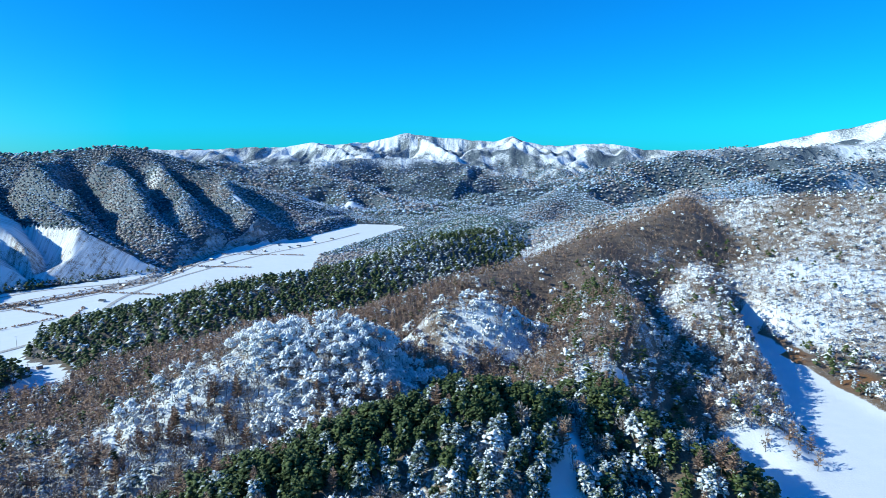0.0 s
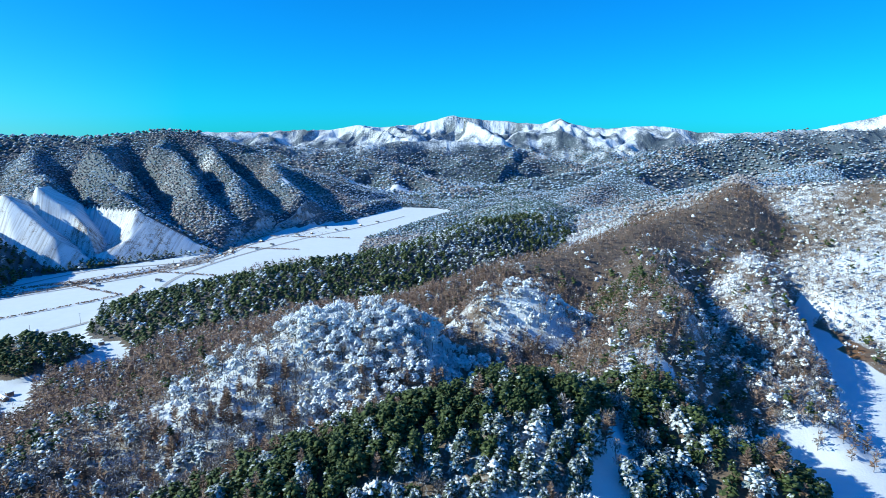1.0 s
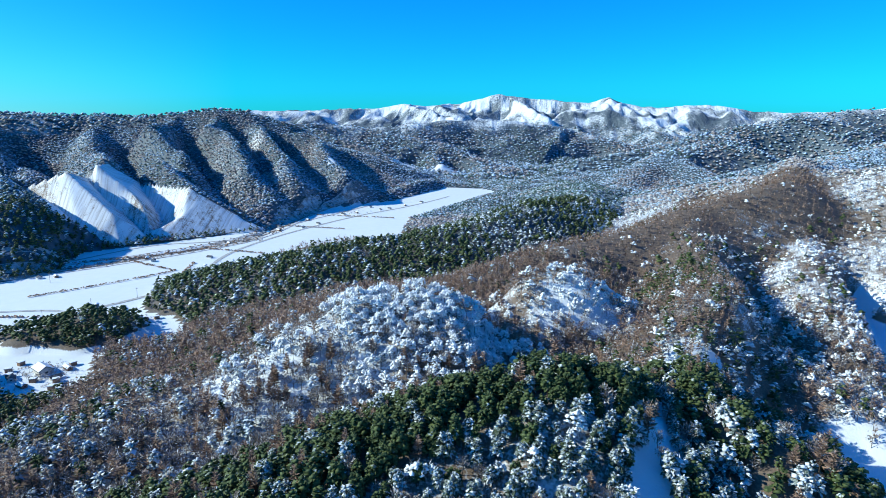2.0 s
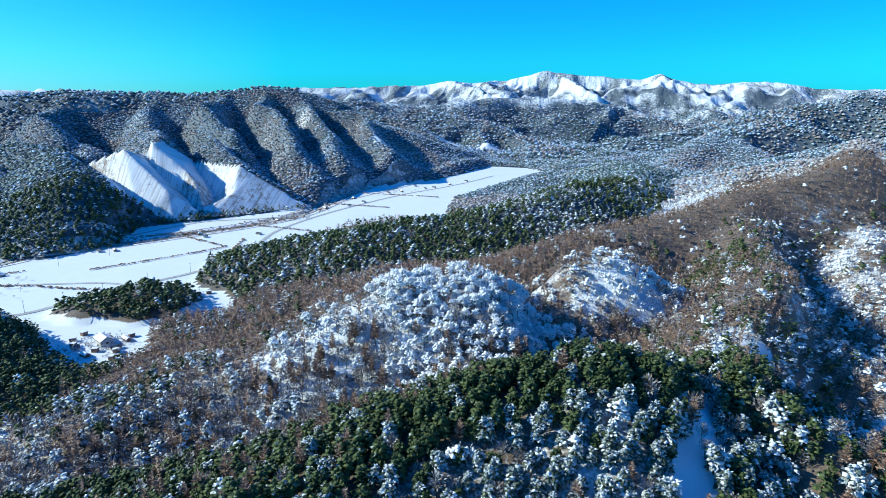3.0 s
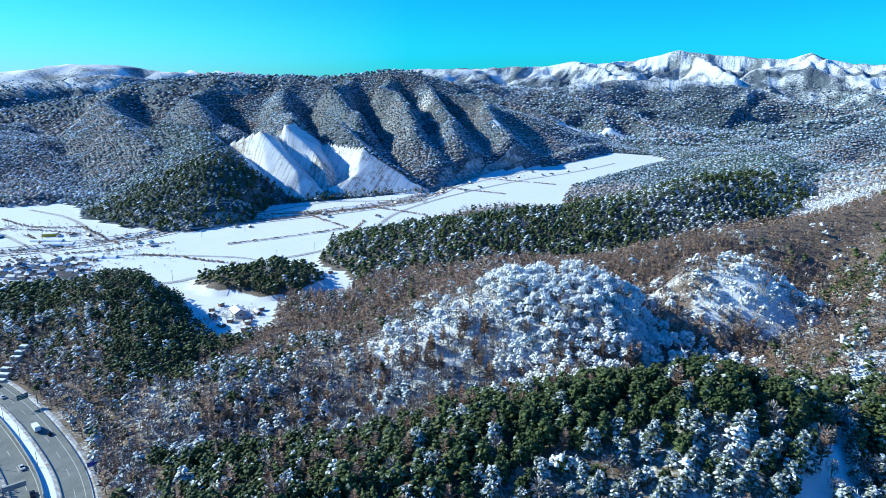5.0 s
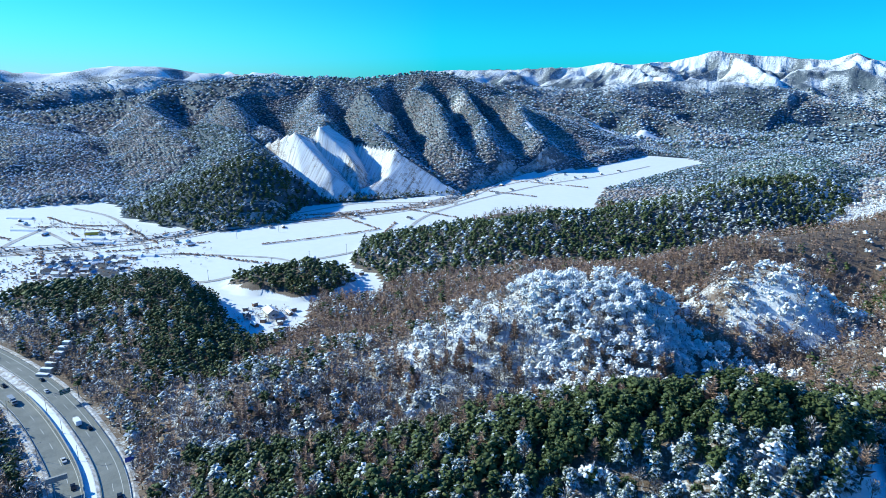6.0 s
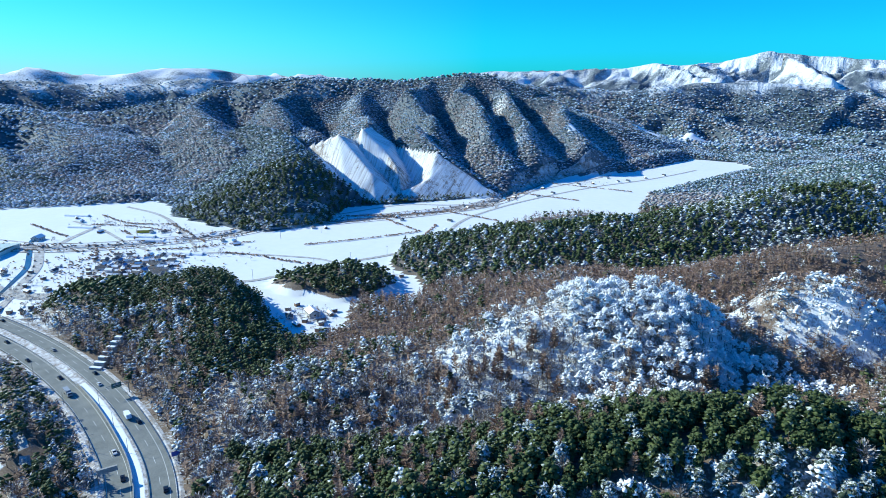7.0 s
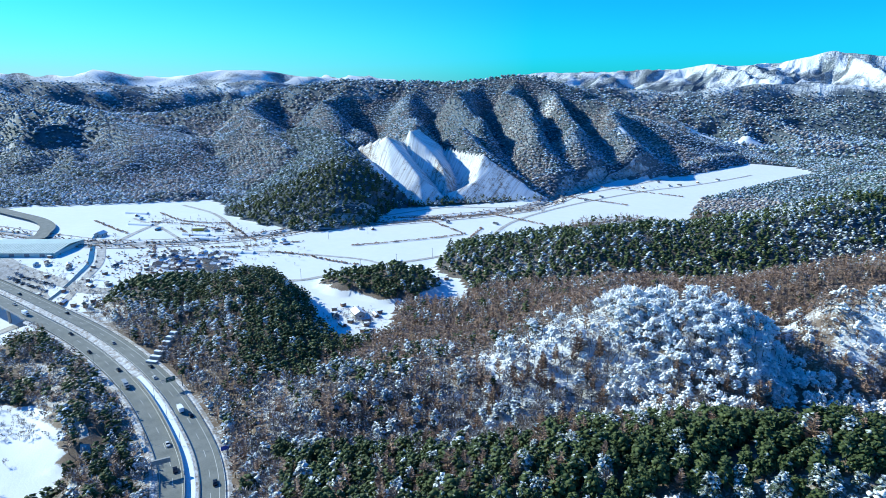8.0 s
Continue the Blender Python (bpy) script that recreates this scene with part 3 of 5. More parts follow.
# Snow-filled gullies: their line, half width and how much snow lies there.
GULLIES = [([(58, 262, 0), (54, 224, 0), (43, 190, 0), (38, 166, 0), (34, 146, 0), (34, 120, 0)], 4.5, 0.8), ([(66, 256, 0), (74, 238, 0), (88, 224, 0), (104, 218, 0)], 6, 0.86), ([(-92, 186, 0), (-110, 172, 0), (-128, 160, 0)], 4, 0.8)]


def shares(name, flank, hand, x, y):
    """How the kinds of tree share the ground, and how close they stand."""
    n = len(x)
    w = np.tile([0.14, 0.74, 0.02, 0.0, 0.10], (n, 1))
    close = np.ones(n)

    def put(where, mix, dense=1.0):
        w[where], close[where] = mix, dense

    patchy = fbm(x, y, 70, 3)
    hillside = np.isin(name, ("mountain", "hills", "snow_range", "far_range", "behind"))
    put(hillside & (patchy > 0.14), (0.16, 0.58, 0.05, 0.0, 0.21), 1.0)
    put(hillside & (flank < 0.10) & (patchy > -0.05), (0.08, 0.58, 0.08, 0.0, 0.26), 1.0)
    put(hillside & (hand < 0) & (flank < 0.55) & (patchy > -0.12), (0.14, 0.60, 0.05, 0.0, 0.21), 1.0)
    put((name == "mountain") & (hand < 0) & (patchy > -0.2), (0.03, 0.20, 0.37, 0.0, 0.40), 1.0)
    put((name == "mountain") & (flank < 0.05), (0.3, 0.6, 0.05, 0.0, 0.05), 1.0)
    put((name == "hills") & (hand < 0) & (patchy > 0.0), (0.04, 0.46, 0.20, 0.0, 0.30), 1.0)
    put((name == "hills") & (flank + 0.5 * patchy > 0.45), (0.48, 0.44, 0.02, 0.0, 0.06), 1.0)
    put((name == "mountain") & (flank > 0.78), (0.45, 0.43, 0.04, 0.0, 0.08), 1.0)
    put(name == "foothill", (0.74, 0.24, 0, 0, 0.02))
    put(name == "pines", (0.70, 0.27, 0.0, 0.0, 0.03))
    put((name == "pines") & (x > -140) & (patchy > -0.08), (0.36, 0.46, 0.0, 0.06, 0.12))
    for cx, cy, rx, ry, mix, dense in CLEARINGS:
        put(((x - cx) / rx) ** 2 + ((y - cy) / ry) ** 2 + patchy < 1, mix, dense)
    put((name == "pines") & (y > 600), (0.72, 0.20, 0.02, 0.02, 0.04))
    put((name == "east"), (0.01, 0.03, 0.20, 0.36, 0.40), 1.0)
    put((name == "east") & (patchy > 0.12), (0.02, 0.03, 0.32, 0.28, 0.35), 1.0)
    put(name == "scar", (0.2, 0.5, 0.05, 0, 0.25))
    near = name == "near"
    put(near & (y < 235) & (hand > 0), (0.85, 0.08, 0.07, 0, 0))
    put(near & (y < 235) & (hand > 0) & (flank > 0.45), (0.35, 0.2, 0.2, 0.05, 0.2))
    put(near & (y < 235) & (hand <= 0), (0.22, 0.60, 0.02, 0.08, 0.08), 1.0)
    put(near & (y < 235) & (flank < 0.10), (0.9, 0.05, 0.05, 0, 0))
    put(near & (y < 235) & (x < -45), (0.74, 0.10, 0.12, 0, 0.04))
    put(near & (y < 235) & (hand <= 0) & (flank > 0.42), (0.25, 0.3, 0.1, 0.1, 0.25), 0.55)
    put(near & (y >= 235), (0.10, 0.05, 0.52, 0.03, 0.3))
    put(near & (y >= 235) & (hand > 0) & (patchy > 0.05), (0.42, 0.12, 0.30, 0.0, 0.16))
    put(near & (y >= 235) & (hand < 0) & (flank > 0.1), (0.10, 0.20, 0.15, 0.30, 0.25), 0.75)
    larches = name == "larches"
    put(larches, (0.01, 0.04, 0.86, 0.0, 0.09), 1.0)
    put(larches & (hand > 0) & (flank > 0.45), (0.30, 0.35, 0.25, 0.0, 0.10))
    put(larches & (hand <= 0) & (x > 20), (0.10, 0.05, 0.52, 0.05, 0.28), 0.95)
    put(larches & (hand <= 0) & (x > 20) & (patchy > 0.12), (0.45, 0.15, 0.25, 0.0, 0.15))
    put(larches & (flank < 0.22) & (y > 400), (0, 0, 0.88, 0.02, 0.10), 1.0)
    put(larches & (x < -100), (0.08, 0.10, 0.66, 0.0, 0.16))
    dome = name == "dome"
    put(dome & (hand > 0), (0, 0.04, 0.86, 0.0, 0.10))
    put(dome & (hand <= 0), (0, 0.03, 0.03, 0.88, 0.06), 1.0)
    put(dome & (hand <= 0) & (x + 0.35 * (258 - y) + 24 * patchy < -84), (0, 0.01, 0.30, 0.22, 0.47), 0.75)
    put(dome & (hand <= 0) & (x + 0.35 * (258 - y) + 24 * patchy < -112), (0, 0.02, 0.38, 0.05, 0.55), 0.7)
    knob = name == "knob"
    put(knob, (0, 0.02, 0.26, 0.44, 0.28), 1.0)
    put(knob & (x < -4), (0, 0.02, 0.50, 0.20, 0.28), 0.85)
    put(knob & (hand > 0) & (flank > 0.12), (0, 0, 0.85, 0.05, 0.1))
    should = name == "shoulder"
    put(should, (0.14, 0.32, 0.24, 0.0, 0.30), 1.0)
    put(should & (flank < 0.22), (0.25, 0.55, 0.1, 0, 0.1))
    put(should & (x > -150), (0.05, 0.08, 0.40, 0.05, 0.42), 1.0)
    put(should & (hand < 0), (0.2, 0.2, 0.5, 0, 0.1))
    cops = (name == "copse") | (name == "knoll")
    put(cops, (0.9, 0.08, 0.02, 0, 0))
    put((name == "copse") & (hand > 0) & (flank > 0.28), (0.28, 0.38, 0.14, 0.0, 0.20), 1.0)
    put(name == "none", (0.3, 0.3, 0.2, 0, 0.2))
    sp = name == "spur"
    put(sp, (0.02, 0.05, 0.26, 0.25, 0.42), 1.0)
    put(sp & (y > 330), (0.02, 0.05, 0.18, 0.45, 0.30), 1.0)
    put(sp & (y < 250), (0.0, 0.05, 0.5, 0.0, 0.45), 0.35)
    put(near & (hand < 0) & (x > 60) & (y < 262), (0.4, 0.35, 0.08, 0.05, 0.12), 0.6)
    put(name == "olive", (0.60, 0.16, 0.12, 0.0, 0.12), 0.9)
    for ring, mix, dense, _ in PLOTS:
        put(inside(x + 9 * patchy, y + 9 * patchy, ring), mix, dense)
    for line, wide, _ in GULLIES:
        put(along(x, y, line)[0] < wide * (0.8 + patchy), (0.1, 0.3, 0.1, 0.2, 0.3), 0.4)
    put(name == "bank", (0.6, 0.1, 0.1, 0, 0.2), 0.8)
    put((name == "bank") & (flank > 0.35), (0.1, 0.1, 0.3, 0, 0.5), 0.7)
    verge = (x > -420) & (x < -120) & (y < 185)
    by_road = verge & (along(x, y, ROAD)[0] < 30) & (name != "bank")
    put(by_road, (0.06, 0.14, 0.3, 0.0, 0.5), 1.0)
    return w, close


def kites(roots, tips, width, sag, gen):
    """Bent four-cornered sprays from roots to tips, two triangles each."""
    n = len(roots)
    axis = tips - roots
    side = np.cross(axis, gen.normal(size=(n, 3)) * 0.5 + [0, 0, 1])
    side /= np.linalg.norm(side, axis=1, keepdims=True) + 1e-9
    mid = roots + axis * 0.5 + np.array([0, 0, 1]) * (sag * np.linalg.norm(axis, axis=1))[:, None]
    half = (width * np.linalg.norm(axis, axis=1))[:, None] * side
    v = np.stack([roots, mid + half, tips, mid - half], 1).reshape(-1, 3)
    f = (np.arange(n)[:, None, None] * 4 + np.array([[0, 1, 2], [0, 2, 3]])).reshape(-1, 3)
    return v, f


def pads(centre, radius, flat, gen, sides=5):
    """Flattened uneven tufts, each a lumpy spindle about its own centre."""
    n = len(centre)
    a = (np.arange(sides) + gen.random((n, sides)) * 0.7) * 2 * np.pi / sides + gen.random((n, 1)) * 6.28
    r = radius[:, None] * (0.7 + 0.6 * gen.random((n, sides)))
    ring = np.stack([r * np.cos(a), r * np.sin(a), radius[:, None] * (gen.random((n, sides)) - 0.75) * 0.5], -1)
    shift = (gen.random((n, 2)) - 0.5) * 0.5 * radius[:, None]
    top = np.concatenate([shift, (radius * flat)[:, None]], 1)[:, None]
    low = np.concatenate([-shift, (-0.6 * radius * flat)[:, None]], 1)[:, None]
    v = (centre[:, None] + np.concatenate([ring, top, low], 1)).reshape(-1, 3)
    q = np.arange(sides)
    one = np.concatenate([np.stack([q, (q + 1) % sides, q * 0 + sides], 1), np.stack([(q + 1) % sides, q, q * 0 + sides + 1], 1)])
    return v, (np.arange(n)[:, None, None] * (sides + 2) + one).reshape(-1, 3)


def merged(*pieces):
    """Vertex and face arrays of several pieces as one."""
    at, faces = 0, []
    for v, f in pieces:
        faces.append(f + at)
        at += len(v)
    return np.concatenate([v for v, _ in pieces]), np.concatenate(faces)


def conifer_crown(n, gen, lean=0.0):
    """A pine's crown, one unit high: tufts of needles tier on tier, with drooping sprays between them."""
    if n < 8:
        v, f = pads(np.array([[0, 0, 0.42]]), np.array([0.54]), 0.6, gen, 4)
        return v, f
    m = max(3, n // 4)
    t = np.linspace(0.34, 0.90, m) + gen.normal(size=m) * 0.03
    a = np.arange(m) * 2.4 + gen.normal(size=m) * 0.5
    girth = 0.24 * np.sqrt(np.clip(1 - ((t - 0.46) / 0.56) ** 2, 0.03, 1))
    size = (0.085 + (0.24 if m > 3 else 0.36) / np.sqrt(m)) * (0.75 + 0.5 * gen.random(m)) * (1.15 - 0.45 * t)
    off = girth * np.clip(0.35 + 0.6 * gen.random(m), 0, 0.9) 
    tuft = pads(np.stack([off * np.cos(a), off * np.sin(a), t], 1), size, 0.5 if m > 4 else 0.75, gen)
    k = n // 2
    t = 0.26 + 0.70 * gen.random(k)
    a = gen.random(k) * 6.28
    girth = 0.25 * np.sqrt(np.clip(1 - ((t - 0.44) / 0.58) ** 2, 0.02, 1))
    out = np.stack([np.cos(a), np.sin(a), 0 * a], 1)
    root = np.stack([0 * a, 0 * a, t], 1) + out * (girth * 0.45)[:, None]
    reach = girth * (0.55 + 0.5 * gen.random(k))
    tip = root + out * reach[:, None] + np.array([0, 0, 1]) * ((gen.random(k) - 0.85 + 0.9 * (t - 0.5)) * reach)[:, None]
    v, f = merged(tuft, kites(root, tip, 0.22 + 0.7 / np.sqrt(n) + 0.1 * gen.random(k), 0.10 + 0.1 * gen.random(k), gen))
    v[:, 0] += lean * v[:, 2] ** 2
    return v, f


def twig_crown(n, gen, fat=0.03, wide=1.0):
    """A crown of n thin twig sprays that fan up and out from the stem, in an egg-shaped cloud."""
    u = gen.normal(size=(n, 3))
    u /= np.linalg.norm(u, axis=1, keepdims=True)
    r = gen.random(n)[:, None] ** 0.5
    centre = np.array([0, 0, 0.60]) + u * r * np.array([0.26 * wide, 0.26 * wide, 0.36])
    way = u * np.array([0.8, 0.8, 0.35]) + [0, 0, 0.55] + gen.normal(size=(n, 3)) * 0.25
    length = (0.08 + 0.09 * gen.random(n)) * (1 + 2.5 / np.sqrt(n))
    way = way / np.linalg.norm(way, axis=1, keepdims=True) * length[:, None] * 0.5
    return kites(centre - way, centre + way, fat * (0.6 + gen.random(n)), 0.03 + 0 * length, gen)


def clump_crown(n, gen):
    """Rounded heaps of snow on bent boughs, with a few bare twigs showing under them."""
    m = max(4, n // 4)
    u = gen.normal(size=(m, 3))
    u /= np.linalg.norm(u, axis=1, keepdims=True)
    u[:, 2] = np.abs(u[:, 2]) * 1.1 - 0.25
    centre = np.array([0, 0, 0.52]) + u * np.array([0.30, 0.30, 0.40]) * (0.55 + 0.45 * gen.random((m, 1)))
    heap = pads(centre, (0.05 + 0.27 / np.sqrt(m)) * (0.6 + 0.7 * gen.random(m)), 0.75, gen)
    k = max(4, n // 4)
    a, t = gen.random(k) * 6.28, 0.2 + 0.5 * gen.random(k)
    out = np.stack([np.cos(a), np.sin(a), 0.9 + 0 * a], 1) * (0.12 + 0.16 * gen.random(k))[:, None]
    root = np.stack([0 * a, 0 * a, t], 1) + out * 0.3
    return merged(heap, kites(root, root + out, 0.05 + 0 * a, 0.02 + 0 * a, gen))


def larch_crown(n, gen):
    """A thin upright cone of fine side twigs."""
    t = 0.18 + 0.82 * gen.random(n)
    a = gen.random(n) * 6.28
    reach = (0.06 + 0.22 * (1 - t) ** 0.7) * (0.6 + 0.7 * gen.random(n))
    out = np.stack([np.cos(a), np.sin(a), 0 * a], 1)
    root = np.stack([0 * a, 0 * a, t], 1)
    tip = root + out * reach[:, None] + [0, 0, 1] * (reach * (0.1 + 0.6 * gen.random(n)))[:, None]
    return kites(root, tip, 0.07 + 0.6 / np.sqrt(n) + 0 * a, 0.02 + 0 * a, gen)


def stem(sides, r, top):
    """A tapering trunk."""
    a = np.arange(sides) * 2 * np.pi / sides
    v = np.concatenate([np.stack([r * np.cos(a), r * np.sin(a), 0 * a - 0.06], 1), [[0, 0, top]]])
    f = np.array([[k, (k + 1) % sides, sides] for k in range(sides)])
    return v, f


def crown(kind, n, gen):
    if kind in ("green", "dusted") or n < 8:
        return conifer_crown(n, gen, gen.normal() * 0.04)
    if kind == "brown":
        return larch_crown(int(n * 1.5), gen)
    if kind == "frost":
        return clump_crown(int(n * 1.7), gen)
    return twig_crown(int(n * 1.6), gen, 0.07 + 0.5 / np.sqrt(n), 1.25)


BARK = material("bark", 0.9)
bark_n, bark_l, bark_b = BARK[1:]
bark_r = ramp(bark_n, [(0.3, (0.035, 0.026, 0.02)), (0.7, (0.11, 0.085, 0.065))])
bark_l.new(noise_at(bark_n, bark_l, 2.5, 4), bark_r.inputs[0])
bark_l.new(bark_r.outputs[0], bark_b.inputs["Base Color"])
BARK = BARK[0]
COAT = dict(zip(KINDS, (GREEN, DUSTED, BROWN, FROST, GREY)))
FAR_COAT = dict(zip(KINDS, (FAR_GREEN, HAZED_PINE, FAR_BARE, HAZED_PINE, FAR_BARE)))
TALL = dict(green=8.8, dusted=8.6, brown=10.5, frost=7.8, grey=8.5)


def scatter(step, lo, hi, gen):
    """Jittered places between two distances from the hilltop at the middle, in survey units."""
    k = np.arange(-hi, hi, step)
    x, y = [v.ravel() + gen.random(v.size) * step for v in np.meshgrid(k, k)]
    r, az = np.hypot(x, y), np.degrees(np.arctan2(-x, y))
    keep = (r > lo) & (r < hi) & (az > -46) & (az < 82) & (x > GX[2]) & (x < GX[-3]) & (y > GY[2]) & (y < GY[-3])
    x, y = x[keep], y[keep]
    i, j = np.searchsorted(GX, x) - 1, np.searchsorted(GY, y) - 1
    ok = (~open_[j, i]) & (at_grid(wooded, x, y) > 0.35) & (~scar[j, i]) & (at_grid(groad, x, y) > 14.6) & (~gwet[j, i]) & (rust[j, i] < 0.6) & (range_[j, i] < gen.random(len(x)) * 0.9)
    x, y, i, j = x[ok], y[ok], i[ok], j[ok]
    w, close = shares(gname[j, i], gflank[j, i], ghand[j, i], x, y)
    ok = gen.random(len(x)) < close
    x, y, w = x[ok], y[ok], w[ok]
    kind = (gen.random((len(x), 1)) > np.cumsum(w, 1)).sum(1).clip(0, 4)
    return x * U, y * U, at_grid(gz, x, y) * U, kind


def joined(kind, x, y, z, sprays, size, gen, label):
    """One mesh of many trees that nobody could count."""
    vs, fs, ms, base = [], [], [], 0
    pick = gen.integers(0, 6, len(x))
    for k in range(6):
        sel = pick == k
        m = sel.sum()
        if not m:
            continue
        cv, cf = crown(kind, sprays, gen)
        tv, tf = stem(3, 0.018, 0.8)
        if sprays < 7:
            tf = tf[:0]
        v, f = np.concatenate([cv, tv]), np.concatenate([cf, tf + len(cv)])
        mat = np.concatenate([np.zeros(len(cf), int), np.ones(len(tf), int)])
        h = TALL[kind] * size * (0.65 + 0.6 * gen.random(m))
        a, fat = gen.random(m) * 2 * np.pi, 0.85 + 0.4 * gen.random(m)
        c, s = np.cos(a)[:, None] * (h * fat)[:, None], np.sin(a)[:, None] * (h * fat)[:, None]
        pts = np.stack([x[sel][:, None] + c * v[:, 0] - s * v[:, 1], y[sel][:, None] + s * v[:, 0] + c * v[:, 1], z[sel][:, None] + h[:, None] * v[:, 2]], -1)
        vs.append(pts.reshape(-1, 3))
        fs.append((np.arange(m)[:, None, None] * len(v) + f).reshape(-1, 3) + base)
        ms.append(np.tile(mat, m))
        base += m * len(v)
    if not vs:
        return
    coat = COAT[kind]
    # the farthest bands take the colours with haze mixed in
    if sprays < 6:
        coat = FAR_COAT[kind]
    elif kind == "dusted" and sprays < 60:
        coat = THIN
    ob = sheet({"green": "pine_wood", "dusted": "snowy_pine_wood", "brown": "larch_wood", "frost": "frosted_wood", "grey": "bare_wood"}[kind], np.concatenate(vs), np.concatenate(fs), coat)
    ob.data.materials.append(BARK)
    ob.data.polygons.foreach_set("material_index", np.concatenate(ms).astype(np.int32))
    tagged(ob, label, "woodland", kind="stuff")


WOOD_LABEL = dict(green="dark green pine wood on the hillsides", dusted="pine wood dusted with fresh snow on the slopes", brown="bare reddish-brown larch wood along the ridges", frost="leafless wood thickly covered in white snow", grey="bare grey wood with thin snow on its twigs")
wood_rng = np.random.default_rng(21)
BANDS = [(3.5, 30, 235, 56, 1.0), (3.5, 235, 400, 28, 0.9), (4.4, 400, 700, 10, 0.8), (3.7, 700, 1250, 3, 0.54), (8, 1250, 2600, 3, 0.98)]
TREE = dict(green=("pine_tree", "dark green pine tree on the near ridge", "pine tree"), dusted=("snowy_pine_tree", "green pine tree with snow lying on its boughs", "pine tree"), brown=("larch_tree", "bare reddish-brown larch tree among pines", "larch tree"), frost=("snow_laden_tree", "leafless tree with boughs bent under white snow", "deciduous tree"), grey=("bare_tree", "bare grey tree with thin snow on its twigs", "deciduous tree"))


def tree(kind, gen):
    """A single tree: a tapered trunk with limbs, and a crown."""
    name, label, cat = TREE[kind]
    t = tagged(new(name), label, cat, name.replace("_", " ") + "s on the slopes")
    h = TALL[kind]
    v, f = stem(7, 0.020, 0.9)
    trunk = sheet("trunk", v * h, f, BARK)
    vs, fs, base = [], [], 0
    for k in range(9):
        a, z = gen.random() * 6.28, 0.25 + 0.06 * k
        lv, lf = stem(3, 0.006, 0.2 * (1.1 - z))
        turn = np.array(Euler((0, 1.0 + 0.3 * gen.random(), a)).to_matrix())
        vs.append((lv @ turn.T + [0, 0, z]) * h)
        fs.append(lf + base)
        base += len(lv)
    limbs = sheet("branchwork", np.concatenate(vs), np.concatenate(fs), BARK)
    cv, cf = crown(kind, 130, gen)
    top = sheet("crown", cv * h, cf, COAT[kind])
    for p in (trunk, top):
        p.parent = t
    limbs.parent = trunk
    return t


for step, lo, hi, sprays, size in BANDS:
    tx, ty, tz, tk = scatter(step, lo, hi, wood_rng)
    for k, kind in enumerate(KINDS):
        sel = tk == k
        x, y, z = tx[sel], ty[sel], tz[sel]
        if (lo == 30 and kind != "frost") or (lo == 235 and kind == "frost"):
            # the trees of the near ridge and of the dome's brow stand singly
            spot = (-85, 245) if kind == "frost" else (-10, 150)
            order = np.argsort(np.hypot(x / U - spot[0], y / U - spot[1]))
            single, x, y, z = order[:230], np.delete(x, order[:230]), np.delete(y, order[:230]), np.delete(z, order[:230])
            masters = [tree(kind, wood_rng) for _ in range(4)]
            for n_, q in enumerate(single):
                size_ = 0.7 + 0.55 * wood_rng.random()
                m = Matrix.Translation((tx[sel][q], ty[sel][q], tz[sel][q])) @ Matrix.Rotation(wood_rng.random() * 6.28, 4, "Z")
                t = masters[n_] if n_ < 4 else copy_thing(masters[n_ % 4], m)
                t.matrix_basis = m @ Matrix.Diagonal((size_, size_, size_ * (0.9 + 0.25 * wood_rng.random()), 1))
        joined(kind, x, y, z, sprays, size, wood_rng, WOOD_LABEL[kind])

share = shares(gname.ravel(), gflank.ravel(), ghand.ravel(), gx.ravel(), gy.ravel())[0].reshape(ny, nx, 5)
snow = np.where(wooded > 0.5, share @ np.array([0.22, 0.32, 0.26, 0.46, 0.32]), 1.0)
snow = np.where((along(gx, gy, ROAD)[0] < 34) & (wooded > 0.5), np.minimum(snow, 0.40), snow)
snow = np.where((dist > 2200) & (range_ < 0.6), 0.38 + 0.07 * fbm(gx, gy, 150, 4), snow)
snow = np.where(gname == "far_range", 0.45 + 0.05 * fbm(gx, gy, 150, 4), snow)
snow = np.where((gname == "near") & (ghand <= 0) & (gy < 240), np.maximum(snow, 0.39), snow)
snow = np.where((gname == "dome") & (ghand <= 0), 0.42 + 0.3 * fbm(gx, gy, 40, 3), snow)
snow = np.where(gname == "knob", 0.35 + 0.25 * fbm(gx, gy, 30, 3), snow)
snow = np.where(gname == "east", snow + 0.04, snow)
snow = np.where(gname == "east", np.clip(snow, 0.34, 0.40), snow)
snow = np.where(scar, 0.52 + 0.12 * fbm(gx, gy, 40, 4), snow)
white_top = 0.352 + 0.085 * smooth(0.30, 0.03, gflank) + 0.06 * fbm(gx, gy, 110, 4)
snow = snow + (white_top - snow) * range_ + 0.22 * fbm(gx, gy, 60, 4) * (wooded > 0.5)
snow = np.where((wood > 0.5) & (range_ < 0.4) & (dist < 2200), np.minimum(snow, 0.34 + 0.22 * fbm(gx, gy, 160, 4)), snow)
for cx, cy, rx, ry, mix, dense in CLEARINGS:
    gap = ((gx - cx) / rx) ** 2 + ((gy - cy) / ry) ** 2 + fbm(gx, gy, 70, 3) < 1
    snow, wood = np.where(gap & (dense < 0.7), 0.95, snow), np.where(gap, 0, wood)
for ring, mix, dense, lying in PLOTS:
    snow = np.where(inside(gx, gy, ring) & (wooded > 0.5), lying + 0.3 * fbm(gx, gy, 34, 3), snow)
for line, wide, lying in GULLIES:
    snow = np.where(along(gx, gy, line)[0] < wide, lying, snow)
